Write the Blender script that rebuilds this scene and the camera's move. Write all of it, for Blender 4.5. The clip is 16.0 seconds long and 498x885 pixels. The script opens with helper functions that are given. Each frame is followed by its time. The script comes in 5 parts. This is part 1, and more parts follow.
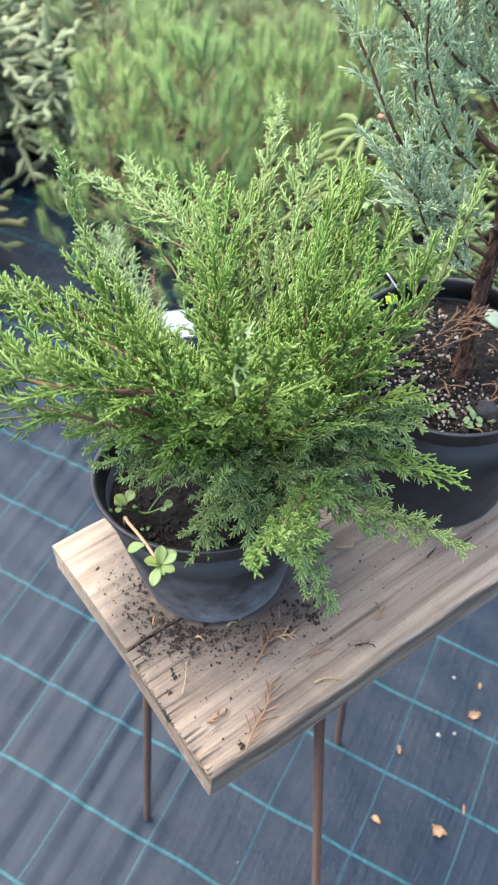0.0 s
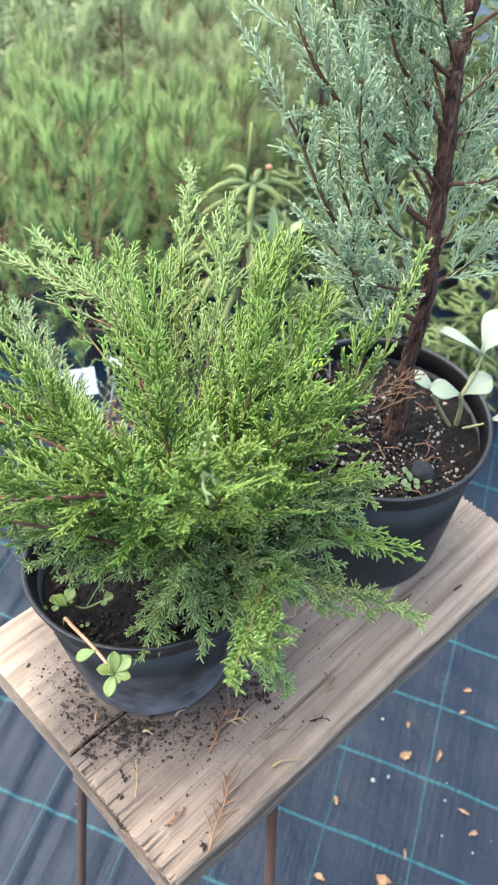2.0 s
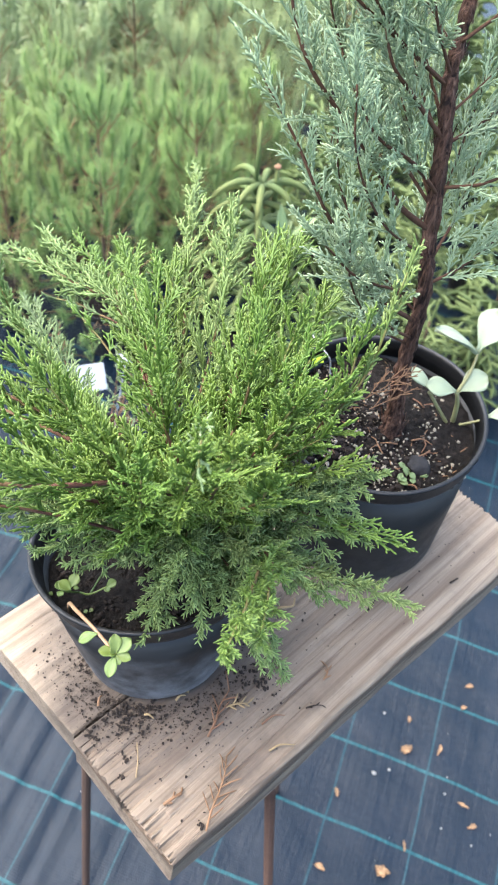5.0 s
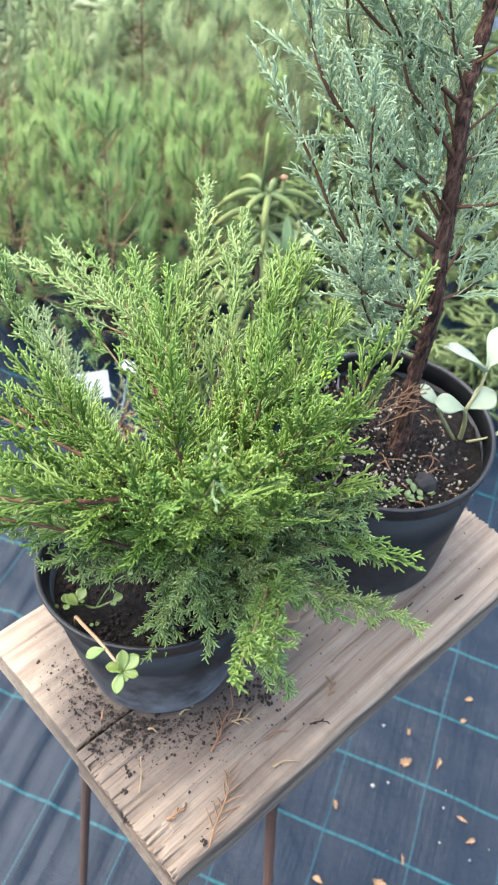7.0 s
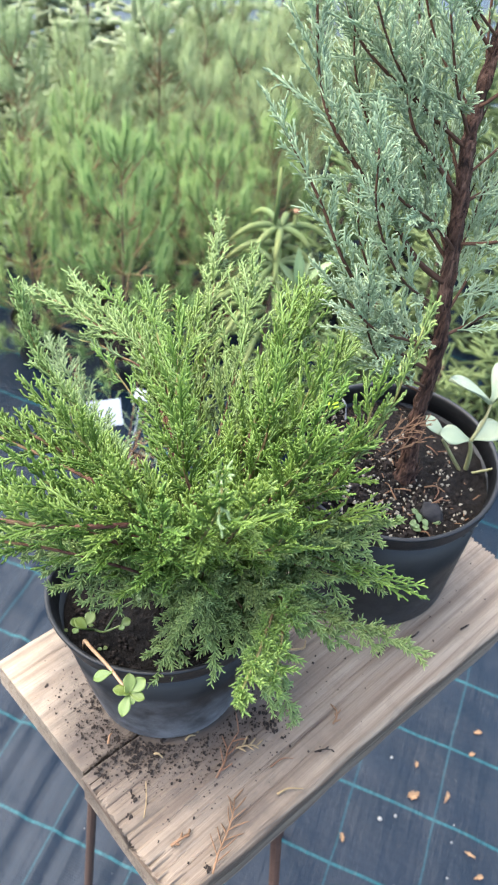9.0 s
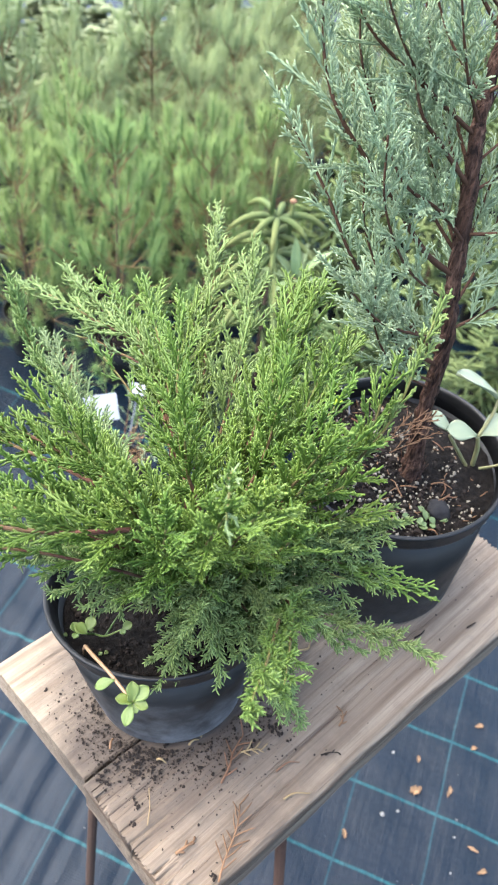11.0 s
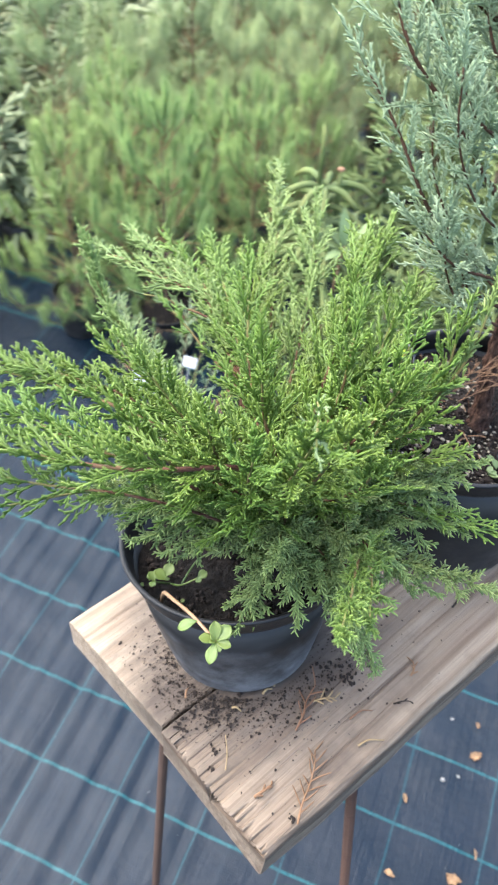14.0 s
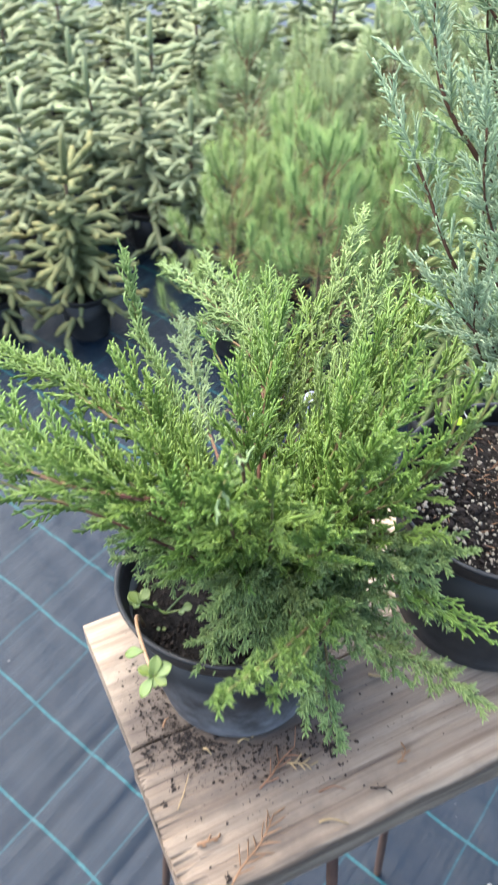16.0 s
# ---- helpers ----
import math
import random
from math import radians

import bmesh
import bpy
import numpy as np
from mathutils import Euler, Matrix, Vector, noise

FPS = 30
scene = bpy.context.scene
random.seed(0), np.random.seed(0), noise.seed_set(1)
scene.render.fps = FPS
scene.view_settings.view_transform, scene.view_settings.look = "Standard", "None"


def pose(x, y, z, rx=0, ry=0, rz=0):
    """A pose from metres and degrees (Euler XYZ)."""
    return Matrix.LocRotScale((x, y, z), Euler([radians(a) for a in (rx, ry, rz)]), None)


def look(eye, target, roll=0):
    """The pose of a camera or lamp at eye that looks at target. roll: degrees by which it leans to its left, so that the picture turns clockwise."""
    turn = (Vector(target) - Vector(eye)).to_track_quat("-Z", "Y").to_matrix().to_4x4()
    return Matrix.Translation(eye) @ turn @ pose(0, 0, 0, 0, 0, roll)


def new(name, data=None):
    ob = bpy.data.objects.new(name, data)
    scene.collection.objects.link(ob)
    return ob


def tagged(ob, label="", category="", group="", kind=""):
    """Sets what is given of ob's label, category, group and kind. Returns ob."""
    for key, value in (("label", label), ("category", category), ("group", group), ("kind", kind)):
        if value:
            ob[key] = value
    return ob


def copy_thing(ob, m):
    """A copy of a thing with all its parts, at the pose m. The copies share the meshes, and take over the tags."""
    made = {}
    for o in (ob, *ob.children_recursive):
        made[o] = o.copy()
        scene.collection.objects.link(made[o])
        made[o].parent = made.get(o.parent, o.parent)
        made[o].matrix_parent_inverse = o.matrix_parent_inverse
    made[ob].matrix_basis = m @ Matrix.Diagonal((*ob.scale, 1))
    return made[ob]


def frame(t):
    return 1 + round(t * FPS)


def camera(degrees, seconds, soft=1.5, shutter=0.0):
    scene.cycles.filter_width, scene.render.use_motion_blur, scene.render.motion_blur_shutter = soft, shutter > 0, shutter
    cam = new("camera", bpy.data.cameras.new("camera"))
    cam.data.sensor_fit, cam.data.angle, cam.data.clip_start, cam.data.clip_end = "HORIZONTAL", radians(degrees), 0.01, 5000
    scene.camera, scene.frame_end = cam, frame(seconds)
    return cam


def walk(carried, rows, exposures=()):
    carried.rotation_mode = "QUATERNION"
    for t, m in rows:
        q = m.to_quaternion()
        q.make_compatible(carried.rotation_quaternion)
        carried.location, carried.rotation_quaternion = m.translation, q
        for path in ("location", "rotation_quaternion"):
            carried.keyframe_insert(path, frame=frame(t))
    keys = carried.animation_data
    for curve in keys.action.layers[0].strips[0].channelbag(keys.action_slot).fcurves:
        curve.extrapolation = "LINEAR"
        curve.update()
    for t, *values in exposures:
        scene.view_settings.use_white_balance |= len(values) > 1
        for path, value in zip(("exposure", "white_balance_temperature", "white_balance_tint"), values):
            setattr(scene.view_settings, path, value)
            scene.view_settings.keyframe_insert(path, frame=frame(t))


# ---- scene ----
cam = camera(33.7, 16.0, soft=2.0, shutter=0.45)
cam.data.dof.use_dof, cam.data.dof.focus_distance, cam.data.dof.aperture_fstop = True, 0.62, 18.0
PATH = [
    (0, (-0.006, 0.053, 1.525), (-0.041, 1.291, -0.044), 3.3),
    (0.5, (-0.065, 0.059, 1.535), (0.076, 1.316, -0.013), 6.0),
    (1, (-0.109, 0.091, 1.51), (0.141, 1.362, -0.014), 7.4),
    (1.5, (-0.088, 0.102, 1.515), (0.172, 1.384, 0.002), 8.4),
    (2, (-0.049, 0.098, 1.526), (0.182, 1.401, 0.026), 8.3),
    (2.5, (-0.042, 0.088, 1.532), (0.148, 1.414, 0.047), 7.8),
    (3, (-0.052, 0.08, 1.528), (0.123, 1.406, 0.041), 7.6),
    (3.5, (-0.05, 0.072, 1.529), (0.139, 1.382, 0.03), 7.6),
    (4, (-0.042, 0.075, 1.534), (0.161, 1.375, 0.028), 7.6),
    (6.5, (-0.046, 0.085, 1.544), (0.157, 1.391, 0.043), 8.7),
    (7, (-0.051, 0.087, 1.545), (0.157, 1.398, 0.049), 8.9),
    (7.5, (-0.053, 0.087, 1.543), (0.159, 1.406, 0.054), 9.1),
    (8, (-0.053, 0.081, 1.544), (0.141, 1.416, 0.067), 8.6),
    (8.5, (-0.055, 0.078, 1.552), (0.121, 1.432, 0.091), 8.2),
    (9, (-0.049, 0.077, 1.556), (0.127, 1.441, 0.104), 8.3),
    (11.5, (-0.06, 0.099, 1.54), (0.143, 1.437, 0.067), 8.3),
    (12, (-0.105, 0.103, 1.532), (0.191, 1.423, 0.058), 8.9),
    (12.5, (-0.17, 0.111, 1.517), (0.19, 1.415, 0.044), 9.1),
    (13, (-0.179, 0.107, 1.509), (0.213, 1.392, 0.028), 9.5),
    (13.5, (-0.144, 0.086, 1.514), (0.193, 1.379, 0.025), 8.4),
    (14, (-0.08, 0.069, 1.528), (0.015, 1.393, 0.031), 4.3),
    (14.5, (-0.021, 0.045, 1.543), (-0.19, 1.362, 0.047), 1.5),
    (15, (0.039, 0.044, 1.535), (-0.281, 1.34, 0.046), 1.0),
    (15.5, (0.072, 0.045, 1.546), (-0.28, 1.361, 0.081), 1.0),
    (16, (0.055, 0.101, 1.528), (-0.282, 1.426, 0.068), 0.9),
]
walk(cam, [(t, look(eye, target, roll)) for t, eye, target, roll in PATH], exposures=((0.0, 2.99), (3.0, 2.97), (4.0, 3.04), (8.0, 3.03), (9.0, 2.99), (13.0, 2.98), (15.0, 3.07), (16.0, 3.02)))

# ---------------------------------------------------------------- world and light
world = bpy.data.worlds.new("sky")
scene.world = world
world.use_nodes = True
wn = world.node_tree.nodes
sky = wn.new("ShaderNodeTexSky")
sky.sky_type = "NISHITA"
sky.sun_disc = False
sky.sun_elevation, sky.sun_rotation = radians(60), radians(-66)
sky.air_density, sky.dust_density, sky.ozone_density = 1.0, 2.4, 0.8
wn["Background"].inputs["Strength"].default_value = 0.15
world.node_tree.links.new(sky.outputs[0], wn["Background"].inputs["Color"])

sun = new("sun", bpy.data.lights.new("sun", "SUN"))
sun.data.energy, sun.data.angle, sun.data.color = 2.05, radians(80), (1.0, 0.96, 0.90)
sun.matrix_world = look((-1.6, 0.7, 3.0), (0, 0, 0))


TOP = 0.802  # upper face of the stool


# ---------------------------------------------------------------- materials
class Mat:
    """A node material with a Principled shader and short calls to add nodes."""

    def __init__(self, name, rough=0.6, spec=0.5):
        self.m = bpy.data.materials.new(name)
        self.m.use_nodes = True
        self.t = self.m.node_tree
        self.b = self.t.nodes["Principled BSDF"]
        self.b.inputs["Roughness"].default_value = rough
        self.b.inputs["Specular IOR Level"].default_value = spec

    def n(self, kind, **kw):
        node = self.t.nodes.new("ShaderNode" + kind)
        for k, v in kw.items():
            if k in node.inputs:
                self.link(v, node.inputs[k])
        return node

    def link(self, v, socket):
        if isinstance(v, bpy.types.NodeSocket):
            self.t.links.new(v, socket)
        else:
            socket.default_value = v

    def coords(self, scale=(1, 1, 1), kind="Object"):
        c = self.n("TexCoord")
        mp = self.n("Mapping", Vector=c.outputs[kind], Scale=scale)
        return mp.outputs[0]

    def noise(self, scale, detail=4.0, vec=None, rough=0.6, dist=0.0):
        x = self.n("TexNoise", Scale=scale, Detail=detail, Roughness=rough, Distortion=dist)
        if vec is not None:
            self.t.links.new(vec, x.inputs["Vector"])
        return x.outputs["Fac"]

    def ramp(self, fac, *stops):
        r = self.n("ValToRGB", Fac=fac)
        e = r.color_ramp.elements
        while len(e) < len(stops):
            e.new(0.5)
        for el, (p, c) in zip(e, stops):
            el.position = p
            el.color = (*c, 1) if len(c) == 3 else c
        return r.outputs[0]

    def mix(self, fac, a, b, mode="MIX"):
        x = self.n("Mix")
        x.data_type, x.blend_type = "RGBA", mode
        self.link(fac, x.inputs[0])
        for v, s in ((a, x.inputs[6]), (b, x.inputs[7])):
            self.link((*v, 1) if isinstance(v, tuple) and len(v) == 3 else v, s)
        return x.outputs[2]

    def math(self, op, a, b=0.0, c=0.0):
        x = self.n("Math")
        x.operation = op
        for v, s in zip((a, b, c), x.inputs):
            self.link(v, s)
        return x.outputs[0]

    def colour(self, v):
        self.link((*v, 1) if isinstance(v, tuple) and len(v) == 3 else v, self.b.inputs["Base Color"])
        return self

    def bump(self, height, strength=0.4, distance=0.002):
        x = self.n("Bump", Height=height, Strength=strength, Distance=distance)
        self.t.links.new(x.outputs[0], self.b.inputs["Normal"])
        return self

    def rough(self, v):
        self.link(v, self.b.inputs["Roughness"])
        return self


def foliage_material(name, old, mid, tip, rough=0.5, translucent=0.3):
    """Leaf green that goes from inner, old growth to the young tips, uneven from shoot to shoot."""
    m = Mat(name, rough, 0.45)
    a = m.n("Attribute")
    a.attribute_name = "age"
    isl = m.n("NewGeometry").outputs["Random Per Island"]
    obj = m.n("ObjectInfo").outputs["Random"]
    f = m.math("ADD", a.outputs["Fac"], m.math("MULTIPLY", m.math("SUBTRACT", isl, 0.5), 0.22))
    f = m.math("ADD", f, m.math("MULTIPLY", m.math("SUBTRACT", m.noise(38, 2, m.coords()), 0.5), 0.7))
    col = m.ramp(f, (0.0, old), (0.5, mid), (1.0, tip))
    val = m.math("ADD", 0.9, m.math("MULTIPLY", isl, 0.2))
    hsv = m.n("HueSaturation", Color=col, Value=val, Hue=m.math("ADD", 0.49, m.math("MULTIPLY", obj, 0.02)), Saturation=1.0)
    m.colour(hsv.outputs[0])
    m.bump(m.noise(1200, 2, m.coords()), 0.5, 0.0006)
    if translucent:
        tr = m.n("BsdfTranslucent", Color=hsv.outputs[0])
        mx = m.n("MixShader", Fac=translucent)
        m.t.links.new(m.b.outputs[0], mx.inputs[1])
        m.t.links.new(tr.outputs[0], mx.inputs[2])
        m.t.links.new(mx.outputs[0], m.t.nodes["Material Output"].inputs[0])
    return m.m


def plain(name, c1, c2, scale=60, rough=0.7, bump=0.4, spec=0.4, dist=0.002):
    m = Mat(name, rough, spec)
    v = m.coords()
    n1, n2 = m.noise(scale, 5, v), m.noise(scale * 0.13, 3, v)
    m.colour(m.mix(m.math("MULTIPLY", m.math("ADD", n1, n2), 0.5), c1, c2))
    m.bump(n1, bump, dist)
    return m.m


def contrast(m, f, lo, hi):
    return m.n("MapRange", **{"Value": f, "From Min": lo, "From Max": hi}).outputs[0]


def fabric_material():
    m = Mat("woven_ground_fabric", 0.42, 0.115)
    pos = m.coords()
    AD, BD, O = (0.917, -0.399, 0), (0.399, 0.917, 0), (0.463, 0.599, 0)
    wob = m.noise(3.0, 2, pos)
    sub = m.n("VectorMath")
    sub.operation = "SUBTRACT"
    m.link(pos, sub.inputs[0])
    sub.inputs[1].default_value = O

    def along(d):
        x = m.n("VectorMath")
        x.operation = "DOT_PRODUCT"
        m.link(sub.outputs[0], x.inputs[0])
        x.inputs[1].default_value = d
        return m.math("ADD", x.outputs["Value"], m.math("MULTIPLY", m.math("SUBTRACT", wob, 0.5), 0.018))

    a, b = along(AD), along(BD)

    def lines(c, step, half):
        f = m.math("FRACT", m.math("ADD", m.math("DIVIDE", c, step), 0.5))
        d = m.math("MULTIPLY", m.math("ABSOLUTE", m.math("SUBTRACT", f, 0.5)), step)
        return m.n("MapRange", **{"Value": d, "From Min": half * 0.55, "From Max": half, "To Min": 1.0, "To Max": 0.0}).outputs[0]

    # the two sets of coloured marking threads
    dash = contrast(m, m.noise(160, 2, pos), 0.35, 0.6)
    strong = m.math("MULTIPLY", lines(b, 0.15, 0.0034), m.math("ADD", 0.55, m.math("MULTIPLY", dash, 0.45)))
    weak = m.math("MULTIPLY", lines(a, 0.157, 0.0021), m.math("ADD", 0.5, m.math("MULTIPLY", dash, 0.4)))
    # flat tapes, about 2.5 mm wide
    ta = m.n("MapRange", **{"Value": m.math("SINE", m.math("MULTIPLY", a, 2400.0)), "From Min": -1.0, "From Max": 1.0}).outputs[0]
    tb = m.n("MapRange", **{"Value": m.math("SINE", m.math("MULTIPLY", b, 1500.0)), "From Min": -1.0, "From Max": 1.0}).outputs[0]
    weave = m.math("ADD", ta, m.math("MULTIPLY", tb, 0.6))
    big = m.noise(2.2, 5, pos)
    dust = contrast(m, m.noise(9, 8, pos, 0.72), 0.45, 0.8)
    base = m.mix(big, (0.0018, 0.0051, 0.0094), (0.0035, 0.0085, 0.0155))
    base = m.mix(m.math("MULTIPLY", dust, 0.22), base, (0.0139, 0.0185, 0.0277))
    base = m.mix(strong, base, (0.0077, 0.0477, 0.0539))
    base = m.mix(weak, base, (0.0092, 0.0354, 0.0431))
    m.colour(base)
    st = m.noise(1.0, 4, m.coords((3, 3, 1)))
    m.rough(m.math("ADD", 0.24, m.math("MULTIPLY", st, 0.2)))
    comb = m.n("CombineXYZ", X=m.math("MULTIPLY", a, 55.0), Y=m.math("MULTIPLY", b, 2.5), Z=0.0)
    streak = m.noise(1.0, 4, comb.outputs[0], 0.6)
    h = m.math("ADD", m.math("MULTIPLY", weave, 0.2), m.math("ADD", m.math("MULTIPLY", m.noise(28, 5, pos), 1.7), m.math("MULTIPLY", streak, 1.9)))
    m.bump(h, 0.55, 0.003)
    return m.m


def wood_material(name, dark, light, groove, warm, spills=((0.121, 0.181, 0.802, 0.135, 0.225, 0.8), (0.020, 0.154, 0.795, 0.036, 0.060, 0.8)), wane=0.0):
    """Weathered softwood with the grain along the board's own x axis."""
    m = Mat(name, 0.78, 0.25)
    v = m.coords((1, 1, 1))
    wv = m.n("TexNoise", Scale=1.0, Detail=3.0, Roughness=0.5, Distortion=0.6)
    m.t.links.new(m.coords((1.6, 85, 50)), wv.inputs["Vector"])
    rings = wv.outputs["Fac"]
    fine = m.noise(1.0, 6, m.coords((18, 900, 900)), 0.7)
    stain = m.noise(7, 5, v, 0.65)
    col = m.mix(contrast(m, rings, 0.38, 0.62), dark, light)
    col = m.mix(m.math("MULTIPLY", contrast(m, fine, 0.40, 0.70), 0.55), col, groove)
    col = m.mix(m.math("MULTIPLY", contrast(m, stain, 0.42, 0.72), 0.55), col, warm)
    crack = contrast(m, m.noise(1.0, 5, m.coords((2.2, 120, 55)), 0.65), 0.30, 0.40)
    dirt = contrast(m, m.noise(16, 7, v, 0.7), 0.52, 0.72)
    col = m.mix(m.math("MULTIPLY", dirt, 0.45), col, (0.0423, 0.0323, 0.0254))
    col = m.mix(crack, groove, col)
    # thin dark lines of the late wood
    late = m.noise(1.0, 2, m.coords((0.9, 62, 30)), 0.5)
    line = m.n("MapRange", **{"Value": m.math("ABSOLUTE", m.math("SUBTRACT", late, 0.5)), "From Min": 0.004, "From Max": 0.045, "To Min": 0.4, "To Max": 0.0}).outputs[0]
    col = m.mix(line, col, groove)
    # soil rubbed into the grain where it was spilled
    for x, y, z, near, out, most in spills:
        far = m.n("VectorMath")
        far.operation = "DISTANCE"
        m.link(v, far.inputs[0])
        far.inputs[1].default_value = (x, y, z)
        spill = m.n("MapRange", **{"Value": m.math("ADD", far.outputs["Value"], m.math("MULTIPLY", m.noise(24, 7, v, 0.75), 0.085 if near > 0.1 else 0.03)), "From Min": near, "From Max": out, "To Min": most, "To Max": 0.0})
        col = m.mix(spill.outputs[0], col, (0.040, 0.031, 0.025))
    if wane:
        # dark remains of bark under the worn upper edge
        deep = m.math("SUBTRACT", TOP - 0.0030, m.math("ADD", m.n("SeparateXYZ", Vector=v).outputs["Z"], m.math("MULTIPLY", m.math("SUBTRACT", m.noise(1.0, 4, m.coords((14, 40, 120)), 0.6), 0.5), 0.010)))
        band = m.ramp(m.math("DIVIDE", deep, 0.040), (0.0, (0, 0, 0)), (0.06, (1, 1, 1)), (0.34, (1, 1, 1)), (0.52, (0.1, 0.1, 0.1)))
        col = m.mix(m.math("MULTIPLY", band, wane), col, (0.046, 0.030, 0.020))
    m.colour(col)
    h = m.math("ADD", m.math("MULTIPLY", rings, 0.6), m.math("ADD", m.math("MULTIPLY", fine, 0.6), m.math("MULTIPLY", crack, 0.9)))
    m.bump(h, 0.75, 0.0025)
    return m.m


def pot_material(name, scuffed):
    m = Mat(name, 0.5, 0.28)
    v = m.coords()
    dust = contrast(m, m.noise(18, 8, v, 0.7), 0.44, 0.75)
    smear = contrast(m, m.noise(1.0, 5, m.coords((25, 25, 70)), 0.6), 0.5, 0.75)
    c = m.mix(m.math("MULTIPLY", dust, 0.5), (0.0045, 0.0046, 0.0050), (0.015, 0.0153, 0.0165))
    c = m.mix(m.math("MULTIPLY", smear, 0.25), c, (0.028, 0.028, 0.029))
    sep = m.n("SeparateXYZ", Vector=v).outputs["Z"]
    low = m.n("MapRange", **{"Value": m.math("ADD", sep, m.math("MULTIPLY", m.math("SUBTRACT", m.noise(30, 6, v, 0.65), 0.5), 0.10)), "From Min": 0.012, "From Max": 0.085, "To Min": 1.0, "To Max": 0.0}).outputs[0]
    patch = m.math("MULTIPLY", low, contrast(m, m.noise(45, 6, v, 0.7), 0.30, 0.60))
    c = m.mix(m.math("MULTIPLY", patch, scuffed), c, (0.105, 0.108, 0.116))
    m.colour(c)
    m.rough(m.math("ADD", 0.46, m.math("MULTIPLY", dust, 0.3)))
    m.bump(m.noise(240, 3, v), 0.12, 0.001)
    return m.m


def soil_material():
    m = Mat("potting_soil", 0.95, 0.15)
    v = m.coords()
    n1, n2 = m.noise(150, 6, v, 0.75), m.noise(35, 4, v)
    m.colour(m.mix(contrast(m, n1, 0.4, 0.75), (0.0030, 0.0024, 0.0020), (0.0165, 0.0130, 0.0105)))
    m.bump(m.math("ADD", n1, n2), 1.0, 0.006)
    return m.m


M_FABRIC = fabric_material()
M_WOOD_GREY = wood_material("grey_weathered_wood", (0.122, 0.092, 0.066), (0.182, 0.145, 0.108), (0.058, 0.039, 0.027), (0.152, 0.115, 0.080), wane=0.8)
M_WOOD_PALE = wood_material("pale_sawn_wood", (0.195, 0.150, 0.106), (0.290, 0.236, 0.176), (0.105, 0.074, 0.049), (0.225, 0.170, 0.115))
M_POT = pot_material("black_pot_plastic", 0.12)
M_POT_SCUFFED = pot_material("scuffed_black_pot_plastic", 0.95)
M_SOIL = soil_material()
M_RUST = plain("rusty_steel", (0.016, 0.009, 0.007), (0.075, 0.044, 0.032), 180, 0.85, 0.5, 0.1)
M_RUST_DARK = plain("dark_rusty_steel", (0.013, 0.009, 0.008), (0.042, 0.026, 0.019), 140, 0.8, 0.4, 0.12)
M_TWIG = plain("red_brown_twig", (0.0577, 0.0246, 0.0115), (0.1386, 0.0678, 0.0323), 300, 0.75, 0.5)


def bark_material():
    """Bark in long fibrous plates, red-brown where it has peeled."""
    m = Mat("shaggy_juniper_bark", 0.9, 0.15)
    fib = m.noise(1.0, 5, m.coords((420, 420, 45)), 0.65)
    plate = m.noise(1.0, 3, m.coords((150, 150, 38)), 0.5, 0.8)
    col = m.mix(contrast(m, fib, 0.36, 0.66), (0.016, 0.0080, 0.0056), (0.088, 0.047, 0.032))
    col = m.mix(m.math("MULTIPLY", contrast(m, plate, 0.56, 0.66), 0.75), col, (0.135, 0.078, 0.054))
    m.colour(m.mix(contrast(m, plate, 0.36, 0.44), (0.009, 0.0048, 0.0034), col))
    m.bump(m.math("ADD", fib, m.math("MULTIPLY", plate, 1.6)), 1.0, 0.004)
    return m.m


M_BARK = bark_material()
M_BLUETWIG = plain("brown_juniper_twig", (0.026, 0.013, 0.008), (0.082, 0.041, 0.024), 260, 0.85, 0.6, 0.15)
M_DRY = plain("dry_orange_needles", (0.085, 0.040, 0.018), (0.165, 0.092, 0.045), 200, 0.8)
M_STRAW = plain("dry_straw", (0.12, 0.08, 0.035), (0.20, 0.145, 0.075), 200, 0.8)
M_DRYLEAF = plain("dry_leaf", (0.10, 0.052, 0.022), (0.21, 0.13, 0.065), 120, 0.75)
M_STONE = plain("pale_grit", (0.11, 0.096, 0.072), (0.215, 0.19, 0.148), 150, 0.85)
M_STONE_DARK = plain("dark_stone", (0.008, 0.008, 0.009), (0.026, 0.026, 0.027), 150, 0.95, 0.8, 0.15)
M_PEBBLE = plain("grey_pebble", (0.09, 0.088, 0.08), (0.17, 0.165, 0.155), 150, 0.9)
M_CRUMB = plain("dark_soil_crumbs", (0.0050, 0.0041, 0.0036), (0.0230, 0.0172, 0.0138), 300, 0.95, 0.6, 0.15)
M_LABEL = plain("white_plastic_label", (0.17, 0.185, 0.205), (0.28, 0.29, 0.31), 30, 0.5, 0.1, 0.2)
M_LIME = plain("lime_plastic", (0.2618, 0.385, 0.0115), (0.3234, 0.4312, 0.0231), 50, 0.45, 0.1)
M_CLEAR = plain("thin_grey_wire", (0.2695, 0.2541, 0.2618), (0.385, 0.3696, 0.3696), 100, 0.4, 0.1)
M_WEED = foliage_material("weed_leaf", (0.028, 0.056, 0.011), (0.068, 0.112, 0.020), (0.118, 0.162, 0.034), 0.45, 0.25)
M_SPROUT = foliage_material("pale_seedling_leaf", (0.12, 0.155, 0.085), (0.175, 0.212, 0.128), (0.235, 0.27, 0.175), 0.45, 0.2)
M_WEEDSTEM = plain("pink_weed_stem", (0.1694, 0.0924, 0.0501), (0.2387, 0.154, 0.0847), 120, 0.5, 0.1)
